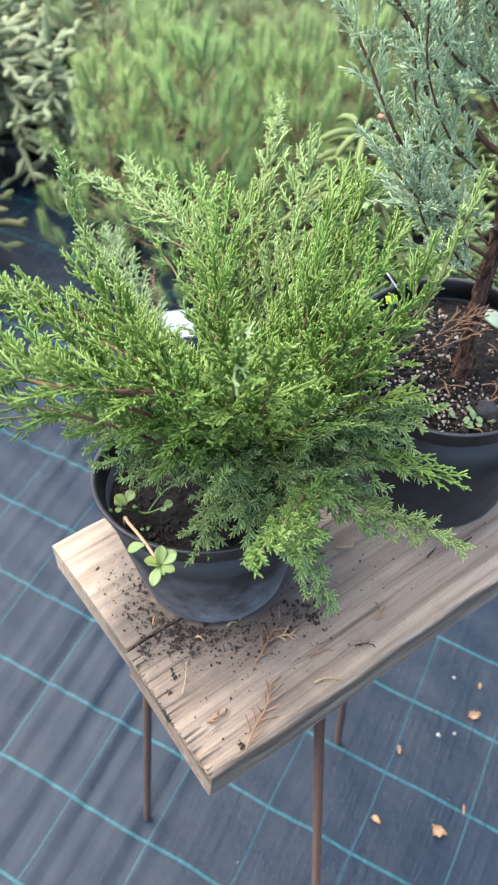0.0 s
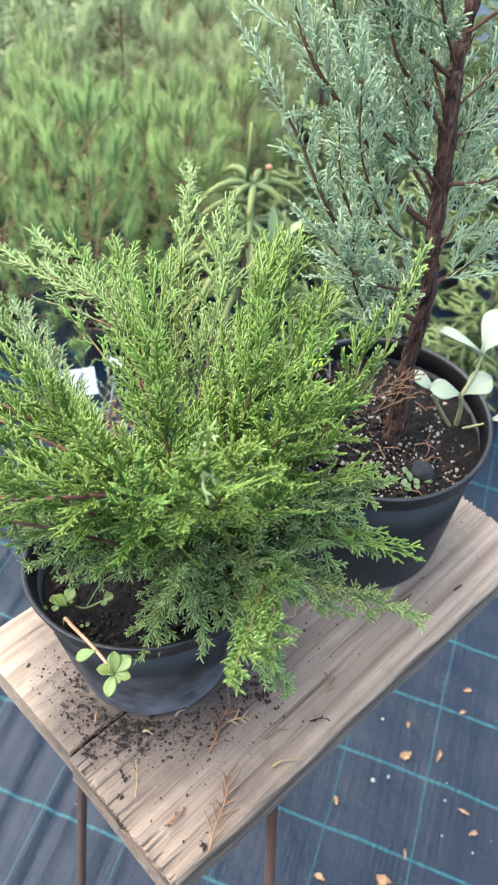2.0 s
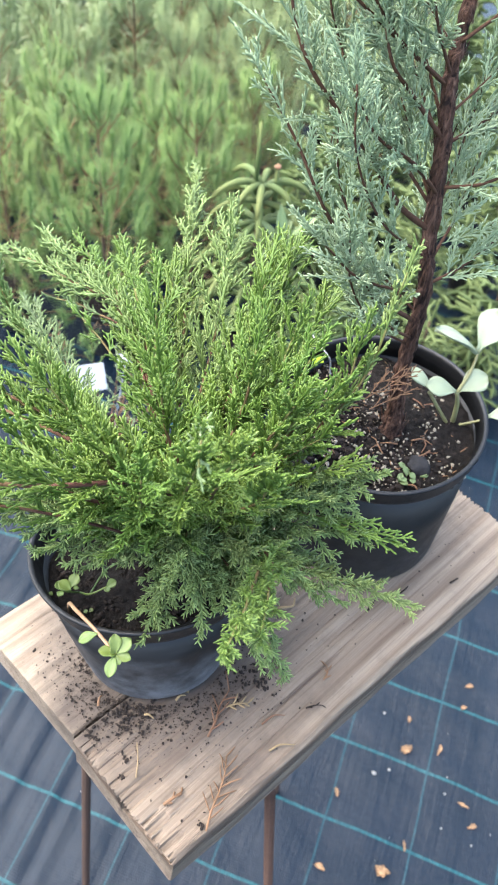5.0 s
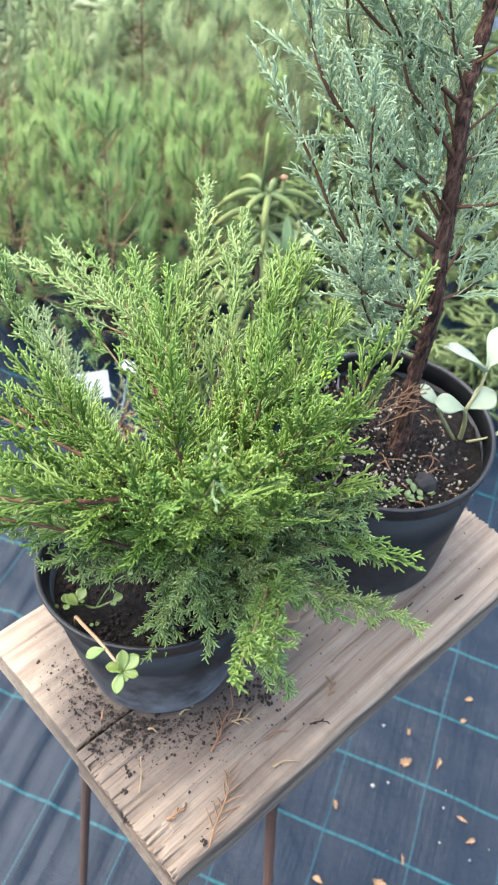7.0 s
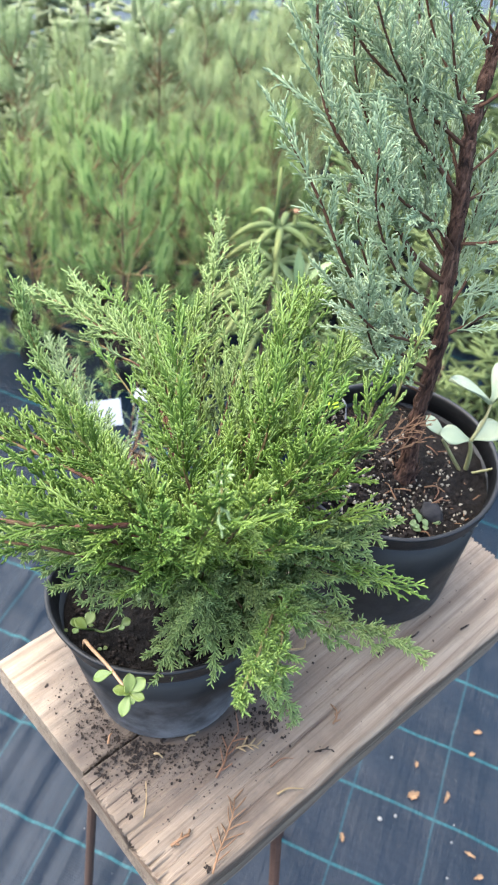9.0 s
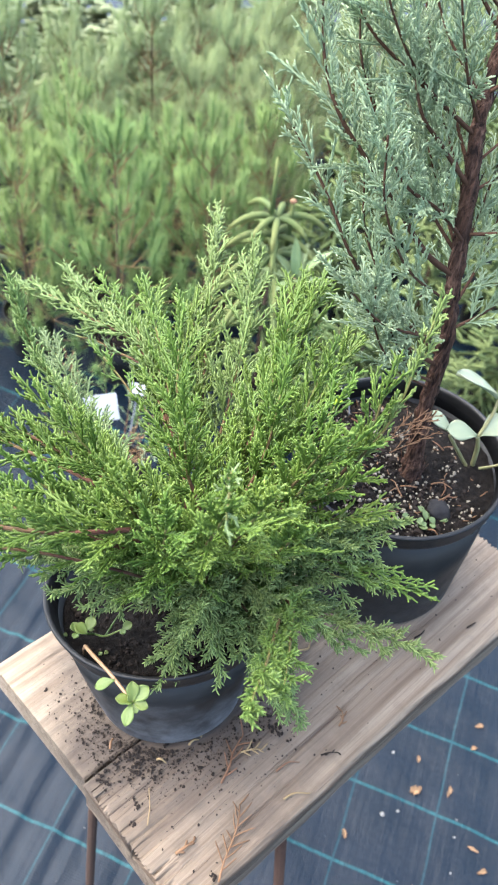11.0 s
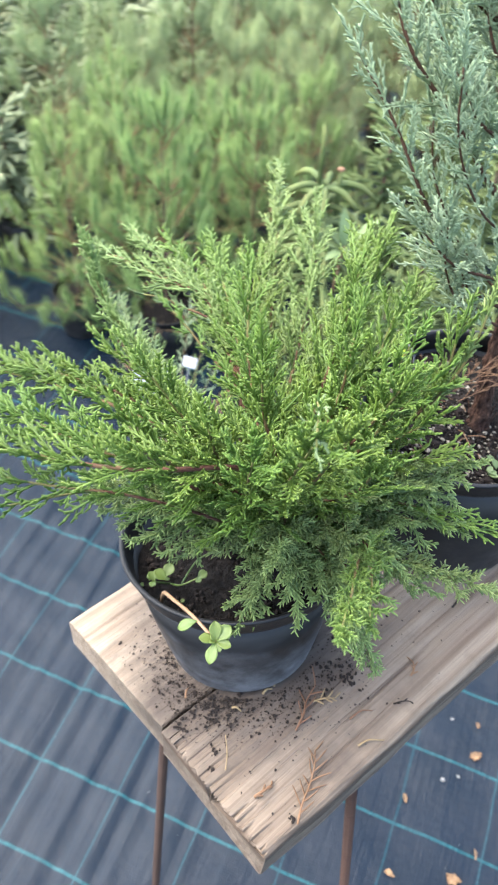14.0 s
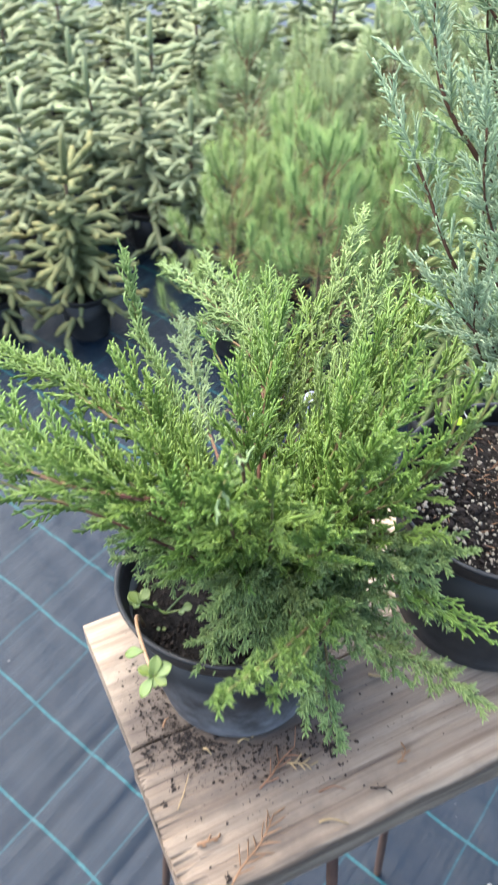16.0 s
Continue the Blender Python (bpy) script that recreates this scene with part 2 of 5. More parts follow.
M_PALESTEM = plain("pale_green_stem", (0.13, 0.13, 0.055), (0.20, 0.185, 0.085), 120, 0.5, 0.1)
M_JUN = foliage_material("juniper_scale_green", (0.043, 0.086, 0.013), (0.086, 0.158, 0.022), (0.150, 0.226, 0.041), 0.5, 0.4)
M_JFAR = foliage_material("juniper_soft_green", (0.060, 0.105, 0.028), (0.120, 0.190, 0.048), (0.195, 0.265, 0.085), 0.5, 0.38)
M_PALELEAF = foliage_material("pale_weed_leaf", (0.085, 0.13, 0.05), (0.135, 0.19, 0.075), (0.19, 0.245, 0.105), 0.55, 0.3)
M_JPALE = foliage_material("juniper_pale_green", (0.052, 0.095, 0.035), (0.095, 0.155, 0.056), (0.145, 0.21, 0.085), 0.5, 0.35)
M_JUV = foliage_material("juniper_awl_green", (0.068, 0.112, 0.038), (0.138, 0.205, 0.062), (0.225, 0.295, 0.10), 0.5, 0.4)
M_JUVB = foliage_material("juniper_awl_bright", (0.055, 0.112, 0.024), (0.105, 0.185, 0.038), (0.165, 0.245, 0.055), 0.5, 0.4)
M_BLUE = foliage_material("blue_juniper_green", (0.145, 0.205, 0.115), (0.235, 0.315, 0.180), (0.335, 0.415, 0.250), 0.55, 0.4)
M_PINE = foliage_material("bright_pine_needles", (0.080, 0.132, 0.044), (0.145, 0.235, 0.076), (0.235, 0.335, 0.102), 0.6, 0.5)
M_PINE_DULL = foliage_material("dull_pine_needles", (0.115, 0.156, 0.074), (0.185, 0.245, 0.112), (0.262, 0.325, 0.135), 0.65, 0.5)
M_SPRUCE = foliage_material("blue_green_spruce", (0.235, 0.266, 0.149), (0.258, 0.292, 0.164), (0.278, 0.314, 0.178), 0.9, 0.55)
M_SPRUCE_Y = foliage_material("yellow_tipped_spruce", (0.100, 0.122, 0.053), (0.140, 0.160, 0.068), (0.28, 0.238, 0.092), 0.85, 0.5)
M_LIMESPRUCE = foliage_material("light_green_spruce", (0.115, 0.160, 0.058), (0.150, 0.205, 0.074), (0.19, 0.245, 0.085), 0.75, 0.6)
M_FIR = foliage_material("yellow_green_shoots", (0.050, 0.080, 0.024), (0.100, 0.135, 0.038), (0.165, 0.185, 0.056), 0.75, 0.4)
M_DEAD = foliage_material("dead_brown_needles", (0.12, 0.07, 0.03), (0.19, 0.12, 0.055), (0.24, 0.18, 0.08), 0.7, 0.3)
M_JTWIG = foliage_material("juniper_twig", (0.042, 0.018, 0.009), (0.068, 0.027, 0.012), (0.09, 0.10, 0.022), 0.85, 0.0)
M_TRUNK = plain("brown_stem", (0.03, 0.018, 0.012), (0.11, 0.065, 0.04), 90, 0.9, 0.8)

# ---------------------------------------------------------------- mesh helpers
rng = np.random.default_rng(7)


def link_mesh(name, verts, faces, mat, parent=None, label="", age=None, smooth=True):
    me = bpy.data.meshes.new(name)
    me.from_pydata(np.asarray(verts).tolist(), [], faces if isinstance(faces, list) else faces.tolist())
    if age is not None:
        me.attributes.new("age", "FLOAT", "POINT").data.foreach_set("value", np.asarray(age, np.float32))
    if smooth:
        me.polygons.foreach_set("use_smooth", np.ones(len(me.polygons), bool))
    me.materials.append(mat)
    ob = new(name, me)
    if parent is not None:
        ob.parent = parent
    if label:
        tagged(ob, label)
    return ob


def part(name, bm, mat, parent=None, label="", smooth=True):
    """Links a bmesh as ONE mesh object under a thing or under a part."""
    me = bpy.data.meshes.new(name)
    bm.to_mesh(me)
    bm.free()
    if smooth:
        me.polygons.foreach_set("use_smooth", np.ones(len(me.polygons), bool))
    me.materials.append(mat)
    ob = new(name, me)
    if parent is not None:
        ob.parent = parent
    if label:
        tagged(ob, label)
    return ob


def thing(name, label, category, where=(0, 0, 0), group="", turn=0.0):
    ob = new(name)
    ob.empty_display_size = 0.02
    ob.matrix_basis = pose(*where, 0, 0, turn)
    return tagged(ob, label, category, group)


def unit(v):
    v = np.asarray(v, float)
    return v / np.maximum(np.linalg.norm(v, axis=-1, keepdims=True), 1e-9)


def perp(d):
    ref = np.where(np.abs(d[..., 2:3]) < 0.9, np.array([0, 0, 1.0]), np.array([1.0, 0, 0]))
    e = unit(np.cross(d, ref))
    return e, np.cross(d, e)


def tubes(P, R, sides=3, age=None, cap=True):
    """P: (N, K, 3) centre lines, R: (N, K) radii. Tapered tubes: vertices, faces, age at each vertex."""
    P, R = np.asarray(P, float), np.asarray(R, float)
    N, K = R.shape
    d = unit(P[:, -1] - P[:, 0])
    e, f = perp(d)
    th = np.arange(sides) * 2 * np.pi / sides
    ring = np.cos(th)[None, :, None] * e[:, None] + np.sin(th)[None, :, None] * f[:, None]
    V = (P[:, :, None] + R[:, :, None, None] * ring[:, None]).reshape(-1, 3)
    n = np.arange(N)[:, None, None] * K * sides
    k = np.arange(K - 1)[None, :, None] * sides
    s = np.arange(sides)[None, None, :]
    t = (s + 1) % sides
    F = np.stack([n + k + s, n + k + t, n + k + sides + t, n + k + sides + s], -1).reshape(-1, 4).tolist()
    if cap:
        top = (np.arange(N) * K * sides + (K - 1) * sides)[:, None] + np.arange(sides)[None]
        F += top.tolist()
    if age is None:
        A = np.tile(np.repeat(np.linspace(0, 1, K), sides), N)
    else:
        A = np.repeat(np.asarray(age).reshape(N, -1) * np.ones((N, K)), sides, axis=1).ravel()
    return V, F, A


def join(*soups):
    V, F, A, o = [], [], [], 0
    for v, f, a in soups:
        V.append(v), A.append(a)
        F += [[i + o for i in q] for q in f] if o else f
        o += len(v)
    return np.concatenate(V), F, np.concatenate(A)


def curve(points, n):
    """A smooth line through the points, n samples evenly by parameter."""
    p = np.asarray(points, float)
    p = np.vstack([2 * p[0] - p[1], p, 2 * p[-1] - p[-2]])
    out = []
    for u in np.linspace(0, len(p) - 3 - 1e-6, n):
        i, t = int(u), u - int(u)
        a, b, c, d = p[i : i + 4]
        out.append(0.5 * (2 * b + (c - a) * t + (2 * a - 5 * b + 4 * c - d) * t * t + (3 * b - a - 3 * c + d) * t**3))
    return np.array(out)


def pipe(line, radii, sides=8, rough=0.0):
    """One tube along a bent line, its axes carried from ring to ring, with an uneven surface."""
    line = np.asarray(line, float)
    d = unit(np.gradient(line, axis=0))
    e = perp(d[:1])[0][0]
    V, th = [], np.arange(sides) * 2 * np.pi / sides
    for p, w, r in zip(line, d, radii):
        e = unit(e - w * (e @ w))
        f = np.cross(w, e)
        rr = r * (1 + rough * rng.uniform(-1, 1, sides))
        V += [p + q * (np.cos(a) * e + np.sin(a) * f) for a, q in zip(th, rr)]
    K = len(line)
    F = [[k * sides + s, k * sides + (s + 1) % sides, (k + 1) * sides + (s + 1) % sides, (k + 1) * sides + s] for k in range(K - 1) for s in range(sides)]
    F += [list(range(sides))[::-1], [(K - 1) * sides + s for s in range(sides)]]
    return np.array(V), F, np.repeat(np.linspace(0, 1, K), sides)


def offshoots(P, D, N, L, step, angle, ratio, flat=0.25, start=0.12, least=0.003, swing=0.0):
    """Alternate side shoots of straight axes (place, way, plane's normal, length): the same four, with the parent's share s."""
    count = np.maximum((L * (1 - start) / step).astype(int), 1)
    i = np.repeat(np.arange(len(L)), count)
    k = np.concatenate([np.arange(c) for c in count])
    s = start + (1 - start) * (k + rng.uniform(0.2, 0.8, len(k))) / count[i]
    side = np.where(k % 2 == 0, 1.0, -1.0)[:, None]
    lat = unit(np.cross(N[i], D[i]))
    ang = np.radians(angle) * rng.uniform(0.75, 1.25, len(k))[:, None]
    d = np.cos(ang) * D[i] + np.sin(ang) * (side * lat + flat * rng.normal(size=(len(k), 1)) * N[i])
    d = unit(d + swing * rng.normal(size=(len(k), 3)))
    l = np.maximum(ratio * L[i] * (1.12 - 0.75 * s) * rng.uniform(0.65, 1.25, len(k)), least)
    n = unit(N[i] + 0.35 * rng.normal(size=(len(k), 3)))
    return P[i] + D[i] * (L[i] * s)[:, None], d, n, l, s


def shoots(P, D, L, r0, r1, bend=0.12, lift=None, a0=0.3, a1=0.9, sides=3, short=False):
    """Short rounded shoots with a slight bend as tubes."""
    e, f = perp(D)
    w = rng.normal(size=(len(L), 1)) * e + rng.normal(size=(len(L), 1)) * f
    w = w * (bend * L)[:, None]
    if lift is not None:
        w = w + np.array(lift) * L[:, None]
    u = np.array([0.0, 0.7, 1.0] if short else [0.0, 0.45, 0.86, 1.0])
    pts = P[:, None] + D[:, None] * L[:, None, None] * u[None, :, None] + w[:, None] * (u**2)[None, :, None]
    rad = np.tile([r0 * 0.85, r0, r1 * 0.4] if short else [r0 * 0.85, r0, r0 * 0.3 + r1 * 0.7, r1 * 0.45], (len(L), 1))
    a0, a1 = np.broadcast_to(a0, len(L)), np.broadcast_to(a1, len(L))
    age = a0[:, None] + (a1 - a0)[:, None] * u[None]
    return tubes(pts, rad, sides, age)


def blunt(P, D, L, r, a0, a1, lift=0.10, sides=3):
    """Short blunt shoots, as thick at the tip as at the foot."""
    w = (np.array([0, 0, lift]) + 0.035 * rng.normal(size=D.shape)) * L[:, None]
    pts = np.stack([P, P + D * (0.8 * L)[:, None] + w * 0.7, P + D * L[:, None] + w], 1)
    a0, a1 = np.broadcast_to(a0, len(L)), np.broadcast_to(a1, len(L))
    return tubes(pts, np.tile([r * 0.9, r * 1.05, r * 0.5], (len(L), 1)), sides, np.stack([a0, a0 * 0.3 + a1 * 0.7, a1], 1))


def spray_soup(P, D, N, L, thick=1.0, steps=(0.0029, 0.0029), ratios=(0.29, 0.44), angles=(25, 25), young=0.5, flat=0.3):
    """Scaly sprays: an axis, cord-like side shoots that lean forward, and shorter cords on these."""
    p1, d1, n1, l1, s1 = offshoots(P, D, N, L, steps[0], angles[0], ratios[0], flat, 0.05, 0.007, 0.05)
    d1 = unit(d1 + np.array([0, 0, 0.12]))
    p2, d2, n2, l2, s2 = offshoots(p1, d1, n1, l1, steps[1], angles[1], ratios[1], flat, 0.12, 0.0048, 0.03)
    l2 = np.minimum(l2, 0.0062)
    r = 0.00082 * thick
    return join(
        blunt(P, D, L, r * 1.15, 0.15, 0.55 + young * 0.4, 0.03, 4),
        blunt(p1, d1, l1, r * 1.05, 0.22 + 0.2 * s1, 0.55 + young * (0.25 + 0.35 * s1), 0.04, 3),
        blunt(p2, d2, l2, r, 0.34 + 0.2 * s2, 0.58 + young * (0.2 + 0.45 * s2), 0.04, 3),
    )


def needles(P, D, L, per, length, angle, r, a0=0.2, a1=0.8, start=0.05, fan=1.0, simple=False):
    """Needles round straight axes, per metre, leaning forward."""
    count = np.maximum((L * per).astype(int), 3)
    i = np.repeat(np.arange(len(L)), count)
    k = np.concatenate([np.arange(c) for c in count])
    s = start + (1 - start) * (k + rng.uniform(0, 1, len(k))) / count[i]
    e, f = perp(D)
    ph = k * 2.399 + rng.uniform(0, 0.6, len(k))
    rad = np.cos(ph)[:, None] * e[i] + np.sin(ph)[:, None] * f[i] * fan
    an = np.radians(angle) * rng.uniform(0.7, 1.3, len(k))[:, None] * (1.05 - 0.35 * s)[:, None]
    d = unit(np.cos(an) * D[i] + np.sin(an) * rad)
    l = length * rng.uniform(0.7, 1.15, len(k)) * (1.0 - 0.25 * s)
    p = P[i] + D[i] * (L[i] * s)[:, None]
    pts = np.stack([p, p + d * (l * 0.55)[:, None], p + d * l[:, None] + np.array([0, 0, -0.04]) * l[:, None]], 1)
    R = np.tile([r * 0.8, r, r * 0.25], (len(k), 1))
    age = np.stack([a0 + 0 * s, (a0 + a1) / 2 + 0 * s, a1 + 0.15 * s], 1)
    if simple:
        # three faces that meet in a point
        e2, f2 = perp(d)
        th = np.arange(3) * 2 * np.pi / 3
        ring = p[:, None] + r * 1.15 * (np.cos(th)[None, :, None] * e2[:, None] + np.sin(th)[None, :, None] * f2[:, None])
        V = np.concatenate([ring, pts[:, 2:3]], 1).reshape(-1, 3)
        o = np.arange(len(k))[:, None, None] * 4
        F = (o + np.array([[0, 1, 3], [1, 2, 3], [2, 0, 3]])[None]).reshape(-1, 3).tolist()
        return V, F, np.stack([age[:, 0]] * 3 + [age[:, 2]], 1).ravel()
    return tubes(pts, R, 3, age, cap=False)


def awl_soup(P, D, N, L, size=1.0, gap=0.0075, per=1000):
    """Prickly juniper sprays: thin shoots set with short sharp needles."""
    p1, d1, n1, l1, s1 = offshoots(P, D, N, L, gap, 42, 0.40, 0.4, 0.08, 0.010, 0.12)
    PP, DD, LL = np.concatenate([P, p1]), np.concatenate([D, d1]), np.concatenate([L, l1])
    return join(shoots(PP, DD, LL, 0.0008 * size, 0.0006 * size, 0.04, None, 0.1, 0.5), needles(PP, DD, LL, per, 0.0066 * size, 48, 0.00075 * size, 0.25, 0.85))


# ---------------------------------------------------------------- ground
def spread(lo, hi, fine_lo, fine_hi, fine, coarse, far):
    a = list(np.arange(fine_lo, fine_hi, fine))
    b = list(np.arange(fine_hi, hi, coarse))
    c = list(np.arange(fine_lo - coarse, lo, -coarse))[::-1]
    out, s = [], coarse
    x = hi
    while x < far:
        out.append(x)
        s *= 1.6
        x += s
    pre, s, x = [], coarse, lo
    while x > -far:
        x -= s
        pre.append(x)
        s *= 1.6
    return np.array(pre[::-1] + c + a + b + out + [far])


def ground_height(x, y):
    a = 0.917 * (x - 0.463) - 0.399 * (y - 0.599)
    b = 0.399 * (x - 0.463) + 0.917 * (y - 0.599)
    left = np.clip((-a - 0.30) / 0.35, 0.12, 1) * np.clip((1.7 - y) / 0.5, 0, 1)
    w = np.sin(a * 104 + 1.3 * np.sin(b * 3.1) + 0.8 * np.sin(a * 23)) * 0.55 + np.sin(a * 171 + 2.1 * np.sin(b * 2.3 + 1)) * 0.4 + np.sin(a * 57 + np.sin(b * 1.7)) * 0.4
    w = np.sign(w) * np.abs(w) ** 0.8 * (0.6 + 0.4 * np.sin(b * 4.2 + a * 6.0))
    soft = 0.003 * np.sin(x * 5.1 + 1.0) * np.sin(y * 4.3) + 0.0012 * np.sin(a * 41 + 2 * np.sin(b * 5)) + 0.0008 * np.sin(b * 63 + a * 15)
    near = np.exp(-((x / 6) ** 2) - ((y / 6) ** 2))
    return (left * w * 0.0050 + soft) * near


def build_ground():
    xs = spread(-3.0, 2.4, -1.0, 0.9, 0.0095, 0.05, 60.0)
    ys = spread(-1.0, 5.5, 0.25, 1.5, 0.012, 0.05, 60.0)
    X, Y = np.meshgrid(xs, ys)
    V = np.stack([X, Y, ground_height(X, Y)], -1).reshape(-1, 3)
    nx, ny = len(xs), len(ys)
    i = (np.arange(ny - 1)[:, None] * nx + np.arange(nx - 1)[None]).ravel()
    F = np.stack([i, i + 1, i + nx + 1, i + nx], -1)
    ob = link_mesh("ground", V, F, M_FABRIC)
    return tagged(ob, "black woven weed-control fabric with teal grid lines, wrinkled", "ground", kind="structure")


ground = build_ground()

# ---------------------------------------------------------------- stool of two boards on steel rods
STOOL, TURN_STOOL = (-0.023, 0.263), 40.4
SLOPE = 0.14


def on_stool(u, v, z=TOP):
    c, s = math.cos(radians(TURN_STOOL)), math.sin(radians(TURN_STOOL))
    return (STOOL[0] + c * u - s * v, STOOL[1] + s * u + c * v, z)


def board_mesh(length, width, thick, round_front, round_back, seed, ragged, flare=0.0):
    """A board along x with worn, uneven edges: a rounded profile drawn along its length."""
    r = np.random.default_rng(seed)
    prof = []
    for cx, cy, rad, a0 in ((round_front, -round_front, round_front, 180), (width - round_back, -round_back, round_back, 90), (width - 0.002, -thick + 0.002, 0.002, 0), (0.002, -thick + 0.002, 0.002, -90)):
        for a in np.linspace(a0, a0 - 90, 9):
            prof.append((cx + rad * math.cos(radians(a)), cy + rad * math.sin(radians(a))))
    # extra points over the wide faces
    flat = prof[8:10]
    top = [(flat[0][0] + (flat[1][0] - flat[0][0]) * t, flat[0][1] + (flat[1][1] - flat[0][1]) * t) for t in np.linspace(0, 1, 104)[1:-1]]
    prof = prof[:9] + top + prof[9:]
    prof = np.array(prof)
    M = len(prof)
    xs = np.concatenate([np.linspace(0, 0.045, 24)[:-1], np.linspace(0.045, length, 60)])
    K = len(xs)
    # splinters broken out of the upper face at the end, a few columns each
    torn, deep = np.zeros(M), np.zeros(M)
    i = 0
    while i < M:
        k = int(r.integers(1, 5))
        if r.uniform() < 0.42:
            torn[i : i + k] = min(r.exponential() * 3.4 * ragged, 0.040)
            deep[i : i + k] = r.uniform(0.3, 1.0) * ragged * 0.8
        i += k
    torn[prof[:, 1] < -0.003] = 0
    wav = r.normal(size=M)
    V = []
    for j, x in enumerate(xs):
        p = prof.copy()
        p[:, 0] -= flare * x / length * (1 - prof[:, 0] / width)
        p[:, 0] += 0.0012 * np.sin(x * 19 + seed) + 0.0006 * np.sin(x * 71 + wav)
        p[:, 1] += 0.0007 * np.sin(x * 13 + prof[:, 0] * 60 + seed) + 0.0005 * np.sin(prof[:, 0] * 420 + 0.9 * np.sin(x * 9 + seed)) * (prof[:, 1] > -0.01)
        p[:, 1] -= np.where(x < torn, deep * (1.2 - x / (torn + 0.001)), 0.0)
        end = 0.0
        if j == 0:
            end = 0.35 * ragged * r.uniform(-1, 1, M)
        elif j == K - 1:
            end = 0.5 * ragged * r.uniform(-1, 1, M)
        V.append(np.stack([x + end + 0 * p[:, 0], p[:, 0], p[:, 1]], -1))
    V = np.concatenate(V)
    F = [[j * M + i, j * M + (i + 1) % M, (j + 1) * M + (i + 1) % M, (j + 1) * M + i] for j in range(K - 1) for i in range(M)]
    # end grain: a fan of its own at each end
    for j, turn in ((0, 1), (K - 1, -1)):
        o = len(V)
        ring = V[j * M : j * M + M]
        mid = ring.mean(0) * (1, 0, 0) + (0, width / 2, -thick / 2)
        V = np.vstack([V, ring, mid])
        F += [[o + M, o + (i + 1) % M, o + i][::turn] for i in range(M)]
    return V, F


def rebar(a, b, r, mat, parent, label):
    """A ribbed reinforcing rod from a to b."""
    a, b = np.array(a, float), np.array(b, float)
    n = int(np.linalg.norm(b - a) / 0.0011)
    t = np.linspace(0, 1, n)
    line = a + (b - a) * t[:, None]
    V, F, _ = pipe(line, np.where(np.arange(n) % 5 < 3, r * 0.74, r * 1.2), 8)
    return link_mesh("leg", V, F, mat, parent, label, smooth=False)


stool = thing("plant_stool", "stool of two weathered planks on rusty steel rod legs", "stool", (*STOOL, 0), turn=TURN_STOOL)
V, F = board_mesh(0.505, 0.1385, 0.053, 0.008, 0.003, 3, 0.0045, 0.014)
link_mesh("board", V + np.array([-0.006, 0, TOP]), F, M_WOOD_GREY, stool, "grey weathered plank with worn edge and torn end grain", smooth=False)
V, F = board_mesh(0.500, 0.157, 0.047, 0.003, 0.005, 8, 0.0005)
V[:, 2] -= SLOPE * V[:, 1]
link_mesh("board", V + np.array([-0.003, 0.1415, TOP - 0.006]), F, M_WOOD_PALE, stool, "paler rough-sawn plank, tipped slightly back", smooth=False)
BACK = np.array(pose(*STOOL, 0, 0, 0, TURN_STOOL).inverted())


def local_stool(p):
    return (BACK @ np.array([*p, 1.0]))[:3]


rebar(local_stool((-0.116, 0.470, 0.756)), local_stool((-0.155, 0.414, 0.0)), 0.0052, M_RUST_DARK, stool, "dark rusty ribbed steel rod")
rebar(local_stool((0.068, 0.385, 0.753)), local_stool((0.140, 0.305, 0.0)), 0.0052, M_RUST, stool, "rusty ribbed steel rod")
rebar(local_stool((0.120, 0.567, 0.756)), local_stool((0.174, 0.571, 0.0)), 0.0054, M_RUST_DARK, stool, "dark rusty ribbed steel rod")
rebar((0.40, 0.22, 0.750), (0.42, 0.25, 0.0), 0.0062, M_RUST_DARK, stool, "dark rusty ribbed steel rod")


# ---------------------------------------------------------------- pots
def lathe(profile, seg=72, wobble=0.0):
    V, F, n = [], [], len(profile)
    for k in range(seg):
        a = 2 * math.pi * k / seg
        w = 1 + wobble * math.sin(2 * a + 0.7)
        V += [(r * w * math.cos(a), r * w * math.sin(a), z) for r, z in profile]
    for k in range(seg):
        m = (k + 1) % seg
        F += [[k * n + i, m * n + i, m * n + i + 1, k * n + i + 1] for i in range(n - 1)]
    return V, F


